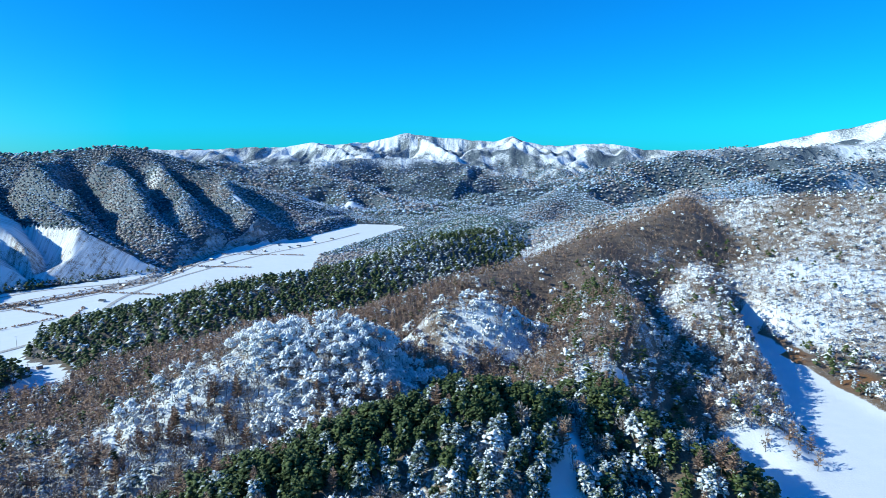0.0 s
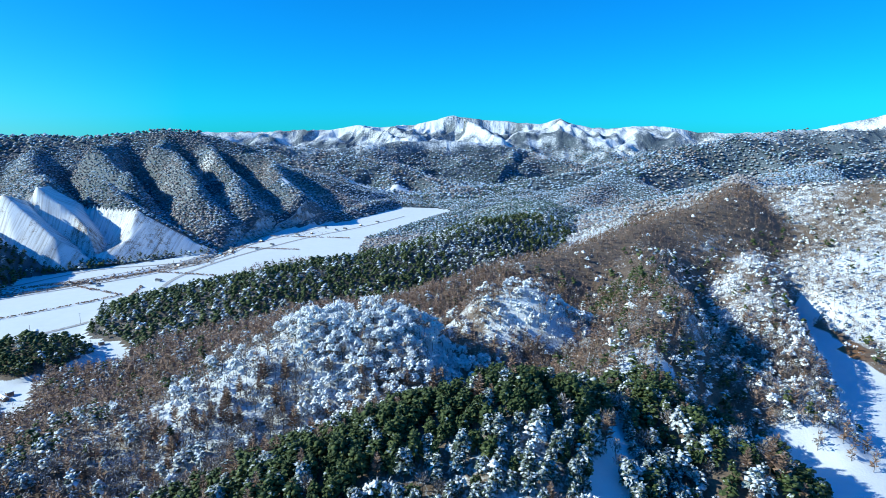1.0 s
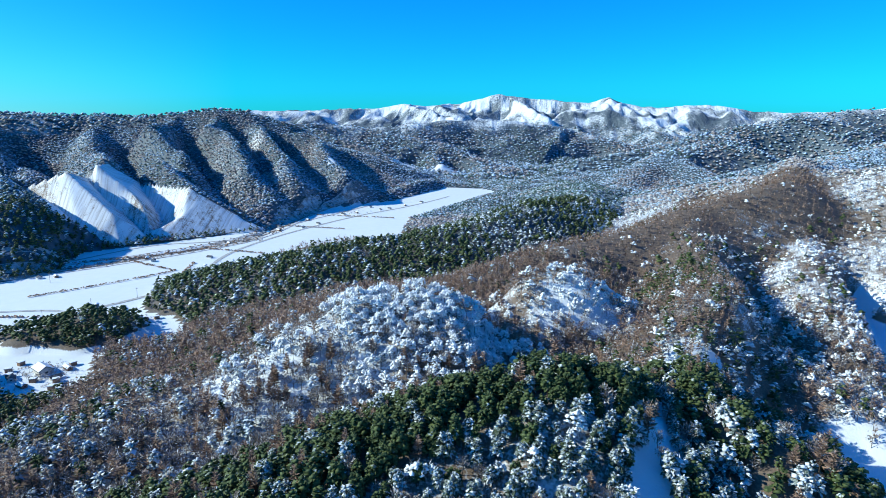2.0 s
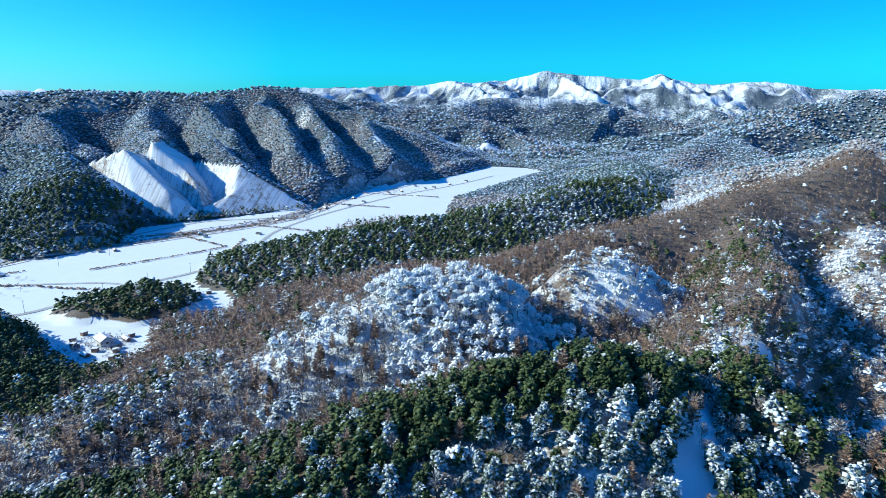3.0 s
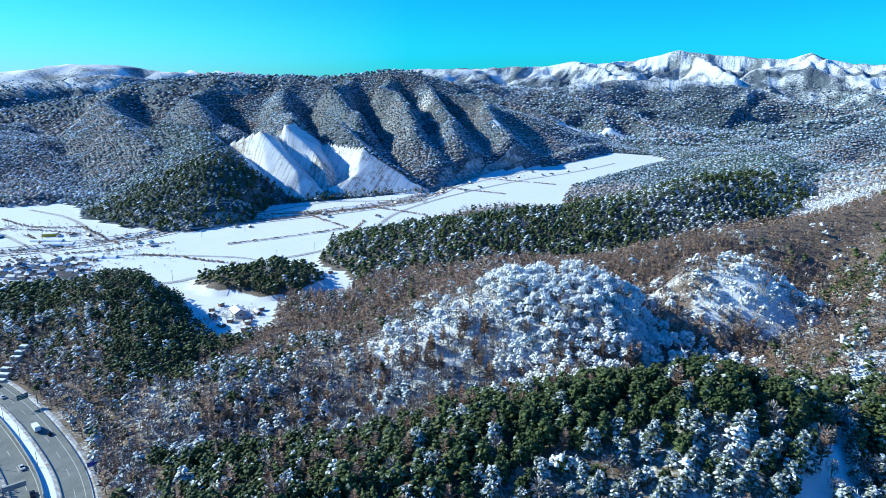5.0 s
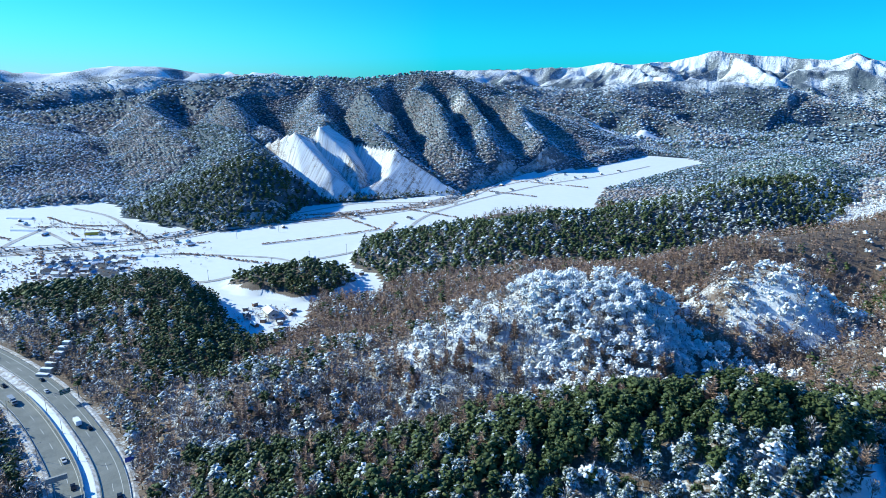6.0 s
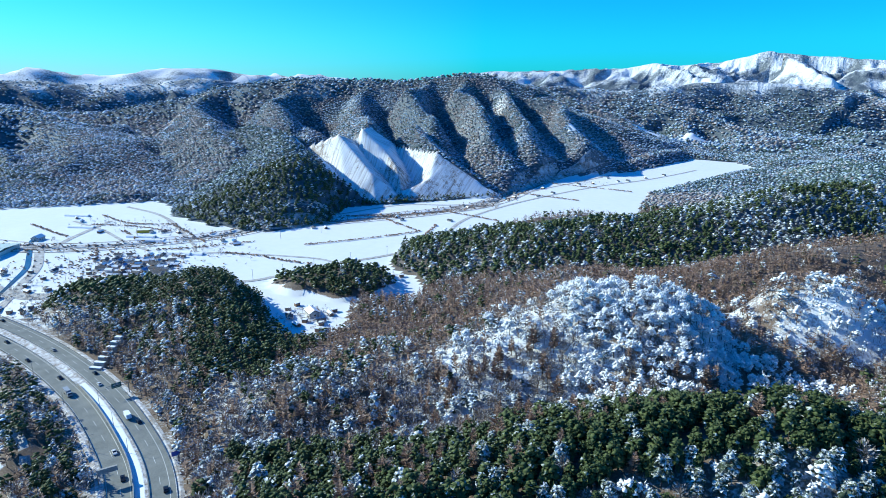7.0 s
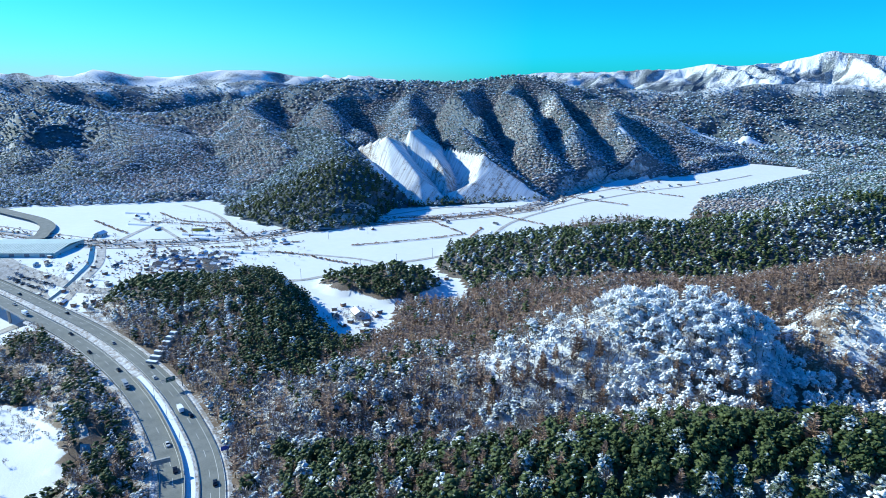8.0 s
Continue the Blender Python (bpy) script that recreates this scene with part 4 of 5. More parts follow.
snow = np.where(gname == "spur", 0.365 + 0.25 * fbm(gx, gy, 34, 3), snow)
snow = np.where((gname == "spur") & (gy < 252) & (gx > 124), 0.78, snow)
snow = np.where(gwet, 1, snow - 0.5 * np.clip(rust, 0, 1))


def carry(ob, name, field):
    a = ob.data.attributes.new(name, "FLOAT", "POINT")
    a.data.foreach_set("value", np.asarray(field, np.float32).ravel())


carry(ground, "snow", np.clip(snow, 0, 1))
carry(ground, "bare", scar.astype(float))
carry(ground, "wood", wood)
carry(ground, "rust", np.clip(rust, 0, 1))
carry(ground, "range", range_)

# ---- road, bridge, village ----


def part(name, bm, mat, parent, label=""):
    me = bpy.data.meshes.new(name)
    bm.to_mesh(me)
    bm.free()
    me.materials.append(mat)
    ob = new(name, me)
    ob.parent = parent
    return tagged(ob, label)


def share(name, me, parent, m):
    """Another part on the same mesh."""
    ob = new(name, me)
    ob.parent = parent
    ob.matrix_basis = m
    return ob


def box(bm, x, y, z, sx, sy, sz, bevel=0.0):
    """A box by its centre in plan, its underside and its sizes."""
    made = bmesh.ops.create_cube(bm, size=1.0)["verts"]
    bmesh.ops.transform(bm, verts=made, matrix=Matrix.Translation((x, y, z + sz / 2)) @ Matrix.Diagonal((sx, sy, sz, 1)))
    if bevel:
        edges = list({e for v in made for e in v.link_edges})
        bmesh.ops.bevel(bm, geom=edges, offset=bevel, segments=2, affect="EDGES")
    return bm


def boxed(*dims, bevel=0.0):
    return box(bmesh.new(), *dims, bevel=bevel)


def tube(bm, a, b, r, r2=None, sides=8):
    a, b = Vector(a), Vector(b)
    m = Matrix.Translation((a + b) / 2) @ (b - a).to_track_quat("Z", "Y").to_matrix().to_4x4()
    bmesh.ops.create_cone(bm, cap_ends=True, segments=sides, radius1=r, radius2=r if r2 is None else r2, depth=(b - a).length, matrix=m)
    return bm


def plain(name, low, high, rough=0.7, metal=0.0, scale=0.6, bump=0.0):
    """A surface that wanders between two colours, with a finer grain on top."""
    mat, n, l, b = material(name, rough, metal)
    f = maths(n, l, "ADD", maths(n, l, "MULTIPLY", noise_at(n, l, scale, 4), 0.65), maths(n, l, "MULTIPLY", noise_at(n, l, scale * 9, 3), 0.35))
    r = ramp(n, [(0.35, low), (0.65, high)])
    l.new(f, r.inputs[0])
    l.new(r.outputs[0], b.inputs["Base Color"])
    if bump:
        bumped(n, l, b, f, bump, 0.1)
    return mat


ASPHALT = plain("worn_asphalt", (0.16, 0.17, 0.16), (0.25, 0.255, 0.235), 0.85, scale=0.15)
PAINT = plain("road_paint", (0.5, 0.5, 0.48), (0.75, 0.74, 0.7), 0.7, scale=0.8)
VERGE = plain("snowy_verge_grass", (0.20, 0.14, 0.09), (0.84, 0.85, 0.87), 0.85, scale=0.5, bump=0.6)
SNOW = plain("lying_snow", (0.80, 0.82, 0.85), (0.90, 0.91, 0.92), 0.7, scale=0.4, bump=0.4)
CONCRETE = plain("concrete", (0.28, 0.27, 0.25), (0.42, 0.41, 0.38), 0.85, scale=0.3)
STEEL = plain("galvanised_steel", (0.18, 0.19, 0.20), (0.32, 0.33, 0.34), 0.5, 0.6, scale=1.0)
WATER = plain("cold_water", (0.03, 0.05, 0.07), (0.08, 0.10, 0.12), 0.12, scale=0.08)
GRAVEL = plain("trodden_track", (0.30, 0.27, 0.24), (0.62, 0.61, 0.60), 0.9, scale=0.25)
STONES = plain("stony_bank", (0.12, 0.085, 0.06), (0.70, 0.70, 0.71), 0.9, scale=0.11, bump=0.8)
GLASS = plain("dark_glass", (0.02, 0.025, 0.03), (0.04, 0.05, 0.06), 0.1)
RUBBER = plain("tyre_rubber", (0.02, 0.02, 0.02), (0.035, 0.035, 0.035), 0.9)
WALL = plain("rendered_wall", (0.5, 0.48, 0.44), (0.68, 0.66, 0.62), 0.85, scale=0.4)
BRICK = plain("brown_wall", (0.20, 0.12, 0.08), (0.33, 0.21, 0.15), 0.85, scale=0.6)
BLUE = plain("blue_metal_roof", (0.03, 0.13, 0.30), (0.08, 0.25, 0.45), 0.45, scale=0.5)
DARK = plain("dark_tiled_roof", (0.05, 0.05, 0.055), (0.12, 0.12, 0.13), 0.7, scale=0.6)
RED = plain("red_roof", (0.22, 0.05, 0.035), (0.35, 0.10, 0.07), 0.6, scale=0.6)
MINT = plain("pale_green_sheet", (0.48, 0.58, 0.52), (0.62, 0.70, 0.64), 0.5, scale=0.1)
YELLOW = plain("yellow_panel", (0.45, 0.30, 0.03), (0.6, 0.42, 0.06), 0.5)
SIGN_GREEN = plain("green_sign_face", (0.01, 0.10, 0.07), (0.02, 0.15, 0.10), 0.4)
SIGN_BLUE = plain("blue_sign_face", (0.02, 0.06, 0.35), (0.03, 0.10, 0.45), 0.4)


def rise(x, y):
    """Ground height in metres at a place in metres."""
    return float(at_grid(gz, np.array([x / U]), np.array([y / U]))[0]) * U


def curve(line, step=5.0):
    """Points and left-hand normals along a smooth line through survey points, in metres."""
    p = np.array([(*q[:2], q[2] if len(q) > 2 else 0.0) for q in line], float) * U
    q = np.concatenate([[2 * p[0] - p[1]], p, [2 * p[-1] - p[-2]]])
    out = []
    for a, b, c, d in zip(q[:-3], q[1:-2], q[2:-1], q[3:]):
        k = max(2, int(np.linalg.norm(c - b) / step))
        for t in np.arange(k) / k:
            out.append(0.5 * (2 * b + (c - a) * t + (2 * a - 5 * b + 4 * c - d) * t * t + (3 * b - a - 3 * c + d) * t ** 3))
    out = np.array(out + [p[-1]])
    way = np.gradient(out[:, :2], axis=0)
    way /= np.linalg.norm(way, axis=1, keepdims=True)
    return out, np.stack([-way[:, 1], way[:, 0]], 1), way


def swept(pts, nrm, profile, closed=True):
    """Sweeps a profile of (offset to the left, height) along points."""
    bm = bmesh.new()
    rings = [[bm.verts.new((p[0] + n[0] * o, p[1] + n[1] * o, p[2] + h)) for o, h in profile] for p, n in zip(pts, nrm)]
    k = len(profile)
    for a, b in zip(rings[:-1], rings[1:]):
        for i in range(k if closed else k - 1):
            bm.faces.new((a[i], b[i], b[(i + 1) % k], a[(i + 1) % k]))
    if closed:
        bm.faces.new(rings[0])
        bm.faces.new(rings[-1][::-1])
    bmesh.ops.recalc_face_normals(bm, faces=bm.faces)
    return bm


def slab(lo, hi, z0, z1):
    return [(lo, z0), (hi, z0), (hi, z1), (lo, z1)]


rp, rn, rw = curve(ROAD, 4.0)
on = rp[:, 0] > -640 * U
rp, rn, rw = rp[on], rn[on], rw[on]


def structure(name, bm, mat, label, category):
    return tagged(part(name, bm, mat, None, label), label, category, kind="structure")


# The line runs eastwards: its left is the uphill carriageway.
for lo, hi in ((3.0, 13.2), (-13.2, -3.0)):
    road = structure("road", swept(rp, rn, slab(lo, hi, -0.5, 0.12)), ASPHALT, "grey asphalt highway carriageway with two lanes and hard shoulder", "road")
    for o, w in ((lo + 0.7, 0.2), (hi - 0.7, 0.2)):
        edge = o + (1.5 if (o > 0) == (abs(o) > 8) and abs(o) > 8 else 0) * (-1 if o > 0 else 1)
        part("edge_line", swept(rp, rn, slab(edge - w / 2, edge + w / 2, 0.13, 0.14)), PAINT, road)
    mid = (lo + hi) / 2 - (0.6 if lo > 0 else -0.6)
    dash = None
    for i in range(0, len(rp) - 2, 4):
        if dash is None:
            dash = part("lane_dash", boxed(0, 0, 0.13, 6.0, 0.18, 0.012), PAINT, road).data
            ob = road.children[-1]
        else:
            ob = share("lane_dash", dash, road, Matrix())
        p, n = rp[i], rn[i]
        ob.matrix_basis = Matrix.Translation((p[0] + n[0] * mid, p[1] + n[1] * mid, p[2])) @ Matrix.Rotation(math.atan2(rw[i][1], rw[i][0]), 4, "Z")
structure("median", swept(rp, rn, [(-2.9, -0.4), (2.9, -0.4), (2.9, 0.25), (1.4, 0.5), (0.0, 0.1), (-2.9, 0.1)]), VERGE, "median strip of dead grass and thin snow between the carriageways", "median")
verge_on = rp[:, 0] > -392 * U
for lo, hi in ((13.3, 16.5), (-16.5, -13.3)):
    structure("verge", swept(rp[verge_on], rn[verge_on], [(lo, -0.9), (hi, -0.9), (hi, -0.1), ((lo + hi) / 2, 0.35), (lo, 0.1)]), VERGE, "ploughed snow and dead grass along the highway's edge", "verge")

wall_on = rp[:, 0] > -275 * U
structure("median_wall", swept(rp[wall_on], rn[wall_on], slab(-2.75, -2.45, 0.0, 2.2)), CONCRETE, "low concrete wall along the median", "wall")
structure("median_snow", swept(rp[wall_on], rn[wall_on], [(-2.4, 0.05), (1.9, 0.05), (1.6, 0.5), (-2.4, 0.3)]), SNOW, "drifted snow beside the median wall", "snow")
post_mesh = None
for off, lab in ((13.25, "outer"), (2.95, "inner"), (-2.95, "inner"), (-13.25, "outer")):
    rail = tagged(new("guardrail"), "dark weathered steel guardrail on posts beside the highway", "guardrail", "highway guardrails")
    rail.location = (rp[0][0], rp[0][1], rp[0][2])
    local = rp - rp[0]
    part("beam", swept(local, rn, slab(off - 0.08, off + 0.08, 0.5, 0.95)), STEEL, rail)
    for i in range(0, len(rp), 3):
        p, n = local[i], rn[i]
        m = Matrix.Translation((p[0] + n[0] * off, p[1] + n[1] * off, p[2] + 0.1))
        if post_mesh is None:
            post_mesh = part("post", tube(bmesh.new(), (0, 0, -0.3), (0, 0, 0.85), 0.09, sides=6), STEEL, rail)
            post_mesh.matrix_basis, post_mesh = m, post_mesh.data
        else:
            share("post", post_mesh, rail, m)

# The bridge over the valley road.
bridge = tagged(new("highway_bridge"), "concrete highway bridge on paired piers over a snowy stream valley", "bridge")
bi = np.where(rp[:, 0] < -394 * U)[0]
bridge.location = rp[bi[-1]]
bl = rp[bi] - rp[bi[-1]]
for lo, hi in ((2.8, 13.6), (-13.6, -2.8)):
    part("girder", swept(bl, rn[bi], [(lo, -0.5), (hi, -0.5), (hi - 1.5, -1.1), (hi - 2.2, -2.6), (lo + 2.2, -2.6), (lo + 1.5, -1.1)]), CONCRETE, bridge)
for off in (13.55, -13.55):
    part("parapet", swept(bl, rn[bi], slab(off - 0.2, off + 0.2, -0.5, 0.9)), CONCRETE, bridge, "pale concrete parapet")
for k in range(len(bi) - 4, 0, -8):
    p, n = bl[k], rn[bi[k]]
    for off in (8.2, -8.2):
        x, y = p[0] + n[0] * off, p[1] + n[1] * off
        foot = rise(x + bridge.location.x, y + bridge.location.y) - bridge.location.z
        pier = part("pier", tube(bmesh.new(), (x, y, foot - 1), (x, y, p[2] - 3.4), 1.1, sides=16), CONCRETE, bridge)
        cap = bmesh.new()
        box(cap, 0, 0, 0, 1.8, 7.5, 1.0, 0.15)
        bmesh.ops.transform(cap, verts=cap.verts, matrix=Matrix.Translation((x, y, p[2] - 3.55)) @ Matrix.Rotation(math.atan2(n[1], n[0]) - math.pi / 2, 4, "Z"))
        part("pier_cap", cap, CONCRETE, pier)


def wheel_bm(r, w):
    return tube(bmesh.new(), (0, -w / 2, 0), (0, w / 2, 0), r, sides=12)


WHEEL = {}


def wheels(thing, places, r, w):
    for x, y in places:
        if (r, w) not in WHEEL:
            ob = part("wheel", wheel_bm(r, w), RUBBER, thing)
            WHEEL[(r, w)] = ob.data
            ob.matrix_basis = Matrix.Translation((x, y, r))
        else:
            share("wheel", WHEEL[(r, w)], thing, Matrix.Translation((x, y, r)))


def shell(outline, half, taper=0.0):
    """A car shape: a side outline of x, z given width, drawn in towards the top."""
    bm = bmesh.new()
    top = max(z for _, z in outline)
    rings = []
    for sgn in (-1, 1):
        rings.append([bm.verts.new((x, sgn * (half - taper * z / top), z)) for x, z in outline])
    n = len(outline)
    for i in range(n):
        bm.faces.new((rings[0][i], rings[0][(i + 1) % n], rings[1][(i + 1) % n], rings[1][i]))
    bm.faces.new(rings[0][::-1])
    bm.faces.new(rings[1])
    bmesh.ops.recalc_face_normals(bm, faces=bm.faces)
    bmesh.ops.bevel(bm, geom=bm.edges[:], offset=0.05, segments=1, affect="EDGES")
    return bm


def car(colour, label):
    c = tagged(new("car"), label, "car", "traffic on the highway")
    part("body", shell([(-2.2, 0.3), (2.2, 0.3), (2.25, 0.7), (1.2, 0.95), (-1.9, 1.0), (-2.25, 0.85)], 0.9), colour, c)
    part("cabin", shell([(-1.8, 0.97), (1.1, 0.93), (0.3, 1.42), (-1.2, 1.45)], 0.82, 0.14), GLASS, c, "dark tinted windows")
    part("roof", boxed(-0.45, 0, 1.42, 1.5, 1.3, 0.05, bevel=0.02), colour, c)
    wheels(c, [(1.35, 0.8), (1.35, -0.8), (-1.35, 0.8), (-1.35, -0.8)], 0.32, 0.22)
    return c


def truck(colour, label, length=7.5):
    t = tagged(new("truck"), label, "truck", "traffic on the highway")
    part("chassis", boxed(0, 0, 0.6, length, 1.0, 0.3), RUBBER, t)
    part("cab", shell([(length / 2 - 2.0, 0.7), (length / 2, 0.7), (length / 2, 1.7), (length / 2 - 0.35, 2.6), (length / 2 - 2.0, 2.6)], 1.15, 0.1), colour, t)
    part("windscreen", boxed(length / 2 - 0.08, 0, 1.75, 0.12, 1.9, 0.7, bevel=0.03), GLASS, t)
    part("cargo_box", boxed(-1.1, 0, 0.95, length - 2.4, 2.4, 2.3, bevel=0.06), SNOW if colour is WHITE_PAINT else colour, t, "boxy cargo body")
    wheels(t, [(length / 2 - 1.1, 0.95), (length / 2 - 1.1, -0.95), (-length / 2 + 1.6, 0.95), (-length / 2 + 1.6, -0.95)], 0.48, 0.3)
    return t


def gloss(name, colour):
    mat, n, l, b = material(name, 0.25)
    l.new(mixed(n, l, noise_at(n, l, 1.5, 3), colour, tuple(v * 0.75 for v in colour)), b.inputs["Base Color"])
    return mat


WHITE_PAINT, BLACK_PAINT, SILVER_PAINT = gloss("white_car_paint", (0.75, 0.75, 0.74)), gloss("black_car_paint", (0.02, 0.02, 0.024)), gloss("silver_car_paint", (0.42, 0.43, 0.44))


def on_road(thing, x, y, off, back):
    """Sets a vehicle on the carriageway at an offset, beside a survey place."""
    i = int(np.argmin((rp[:, 0] - x * U) ** 2 + (rp[:, 1] - y * U) ** 2))
    p, n, w = rp[i], rn[i], rw[i]
    thing.matrix_basis = Matrix.Translation((p[0] + n[0] * off, p[1] + n[1] * off, p[2] + 0.13)) @ Matrix.Rotation(math.atan2(w[1], w[0]) + (math.pi if back else 0), 4, "Z")


TRAFFIC = [("black", -441, 145, 6.2), ("silver", -425, 145, -6.0), ("white_truck", -402, 148, -9.6), ("black", -385, 148, 9.6), ("black", -352, 147, -6.0), ("silver", -322, 144, 6.2), ("black", -318, 144, -9.6), ("black", -286, 139, -6.0), ("grey_truck", -265, 134, -9.4), ("black", -278, 138, 9.6), ("white", -268, 135, 6.2), ("white_truck", -228, 124, 6.4), ("black", -222, 121, 9.6), ("white", -208, 116, -6.0), ("black", -188, 107, -6.0), ("black", -178, 102, 9.4)]
MASTERS = {}
for kind, x, y, off in TRAFFIC:
    if kind not in MASTERS:
        if kind == "white_truck":
            v = truck(WHITE_PAINT, "white box truck driving on the highway")
        elif kind == "grey_truck":
            v = truck(SILVER_PAINT, "grey cargo truck driving on the highway", 8.5)
        else:
            v = car({"black": BLACK_PAINT, "silver": SILVER_PAINT, "white": WHITE_PAINT}[kind], kind + " saloon car driving on the highway")
        MASTERS[kind] = v
    else:
        v = copy_thing(MASTERS[kind], Matrix())
    on_road(v, x, y, off, off > 0)


def frame_at(x, y, off):
    i = int(np.argmin((rp[:, 0] - x * U) ** 2 + (rp[:, 1] - y * U) ** 2))
    p, n, w = rp[i], rn[i], rw[i]
    return Matrix.Translation((p[0] + n[0] * off, p[1] + n[1] * off, p[2])) @ Matrix.Rotation(math.atan2(n[1], n[0]), 4, "Z")


# Overhead sign on a cantilever at the uphill edge: local x points uphill, so the arm reaches to -x.
gantry = tagged(new("overhead_sign"), "green overhead road sign on a steel cantilever post", "road sign")
gantry.matrix_basis = frame_at(-247, 137, 15.2)
part("post", tube(bmesh.new(), (0, 0, -0.5), (0, 0, 7.2), 0.28, 0.2, 12), STEEL, gantry)
part("arm", tube(bmesh.new(), (0, 0, 6.8), (-11.5, 0, 6.9), 0.18, 0.12, 10), STEEL, gantry)
part("arm", tube(bmesh.new(), (0, 0, 5.6), (-11.5, 0, 6.0), 0.14, 0.1, 10), STEEL, gantry)
face = part("sign_panel", boxed(-5.8, 0.25, 4.9, 5.0, 0.12, 2.8, bevel=0.04), SIGN_GREEN, gantry, "dark green sign panel")
for z, w in ((5.5, 3.2), (6.4, 3.8), (7.1, 2.4)):
    part("lettering_bar", boxed(-5.8, 0.16, z, w, 0.02, 0.3), PAINT, face)
board = tagged(new("road_sign"), "blue road sign board on two steel posts", "road sign")
board.matrix_basis = frame_at(-192, 112, 16.0)
for x in (-1.2, 1.2):
    part("post", tube(bmesh.new(), (x, 0, -1), (x, 0, 3.8), 0.08, sides=8), STEEL, board)
part("sign_panel", boxed(0, -0.12, 1.6, 3.6, 0.1, 2.3, bevel=0.03), SIGN_BLUE, board, "blue panel")
vms = tagged(new("message_board"), "pale grey variable message board on a lattice frame", "message board")
vms.matrix_basis = frame_at(-189, 108, -15.0)
for y in (-1.0, 1.0):
    part("post", tube(bmesh.new(), (0, y, -1), (0, y, 7.0), 0.16, sides=8), STEEL, vms)
for z in (1.5, 3.5, 5.5):
    part("brace", tube(bmesh.new(), (0, -1, z), (0, 1, z + 1.2), 0.07, sides=6), STEEL, vms)
part("cabinet", boxed(4.0, 0, 5.6, 7.5, 1.2, 2.2, bevel=0.06), CONCRETE, vms, "pale grey cabinet")
lamp0 = None
for x, y, off in ((-300, 141, -14.4), (-258, 133, -14.4), (-212, 118, -14.4), (-332, 146, 14.6), (-365, 148, 14.6), (-205, 115, -1.0), (-226, 123, -1.0), (-248, 131, -1.0)):
    if lamp0 is None:
        lamp0 = tagged(new("street_lamp"), "slender grey steel street lamp beside the highway", "street lamp", "highway lamps")
        part("pole", tube(bmesh.new(), (0, 0, -0.5), (0, 0, 8.0), 0.13, 0.07, 8), STEEL, lamp0)
        part("arm", tube(bmesh.new(), (0, 0, 7.9), (1.8, 0, 8.3), 0.06, sides=6), STEEL, lamp0)
        part("lamp_head", boxed(2.0, 0, 8.2, 0.8, 0.25, 0.14, bevel=0.03), STEEL, lamp0)
        lamp0.matrix_basis = frame_at(x, y, off)
    else:
        copy_thing(lamp0, frame_at(x, y, off))

# Snow-covered concrete steps in the cutting.
for k in range(7):
    x, y = (-281.5 - 1.4 * k) * U, (148.5 + 3.0 * k) * U
    terrace = tagged(new("terrace_step"), "snow-topped concrete terrace step in the road cutting", "terrace", "cutting terraces")
    terrace.matrix_basis = Matrix.Translation((x, y, 5.6 + k * 1.5)) @ Matrix.Rotation(radians(20), 4, "Z")
    part("retaining_wall", boxed(0, 0, -3.5, 7.4 - 0.5 * k, 2.3, 4.0, bevel=0.08), CONCRETE, terrace)
    part("snow_cap", boxed(0, 0.1, 0.46, 7.6 - 0.5 * k, 2.4, 0.4, bevel=0.15), SNOW, terrace)

# River, lanes and field edges.
def draped(line, half, lift, name, mat, label, category, step=4.0):
    p, n, _ = curve(line, step)
    v, f = [], []
    offs = np.linspace(-half, half, 4)
    for q, m in zip(p, n):
        for o in offs:
            x, y = q[0] + m[0] * o, q[1] + m[1] * o
            v.append((x, y, rise(x, y) + lift))
    for i in range(len(p) - 1):
        for k in range(3):
            a = i * 4 + k
            f.append((a, a + 1, a + 5, a + 4))
    ob = sheet(name, v, f, mat)
    return tagged(ob, label, category, kind="structure")


draped(RIVER, 18.0, 0.35, "river_bank", STONES, "stony river bed with snow on the stones", "river bank")
draped(RIVER, 5.6, 0.6, "water", WATER, "narrow dark river in a stony snow-edged bed", "river")
LANES = [([(-335, 280), (-323, 293), (-308, 334), (-280, 392), (-262, 440)], 2.6), ([(-529, 250), (-488, 227), (-459, 203), (-440, 178), (-425, 150), (-415, 110)], 4.0), ([(-529, 250), (-538, 268), (-560, 300), (-590, 350)], 3.0), ([(-560, 186), (-500, 190), (-440, 192), (-400, 205)], 4.5), ([(-470, 345), (-520, 372), (-575, 392), (-640, 400)], 2.6), ([(-458, 260), (-430, 236), (-400, 240)], 2.4), ([(-300, 620), (-340, 590), (-385, 560), (-420, 470), (-465, 395)], 2.4), ([(-262, 440), (-285, 520), (-283, 600), (-262, 700), (-228, 800), (-180, 900), (-140, 1020)], 2.4), ([(-395, 500), (-340, 545), (-310, 640), (-280, 760), (-240, 900)], 2.2), ([(-283, 600), (-300, 640)], 2.0), ([(-470, 345), (-440, 330), (-420, 318), (-395, 330), (-330, 352), (-300, 352)], 1.8), ([(-620, 330), (-560, 322), (-505, 308), (-458, 300)], 2.2), ([(-282, 100), (-254, 98), (-232, 92), (-214, 78)], 2.0)]
for line, half in LANES:
    draped(line, half, 0.3, "lane", GRAVEL, "narrow lane of trodden grey snow and gravel", "lane")
# Snow-filled channel by the hall: its shade is laid on as a dark strip.
draped([(-575, 268), (-562, 260), (-525, 240), (-493, 222), (-470, 203), (-459, 187), (-452, 170)], 2.3, 0.32, "creek", WATER, "narrow dark strip painting the shade in a snowy channel", "creek")
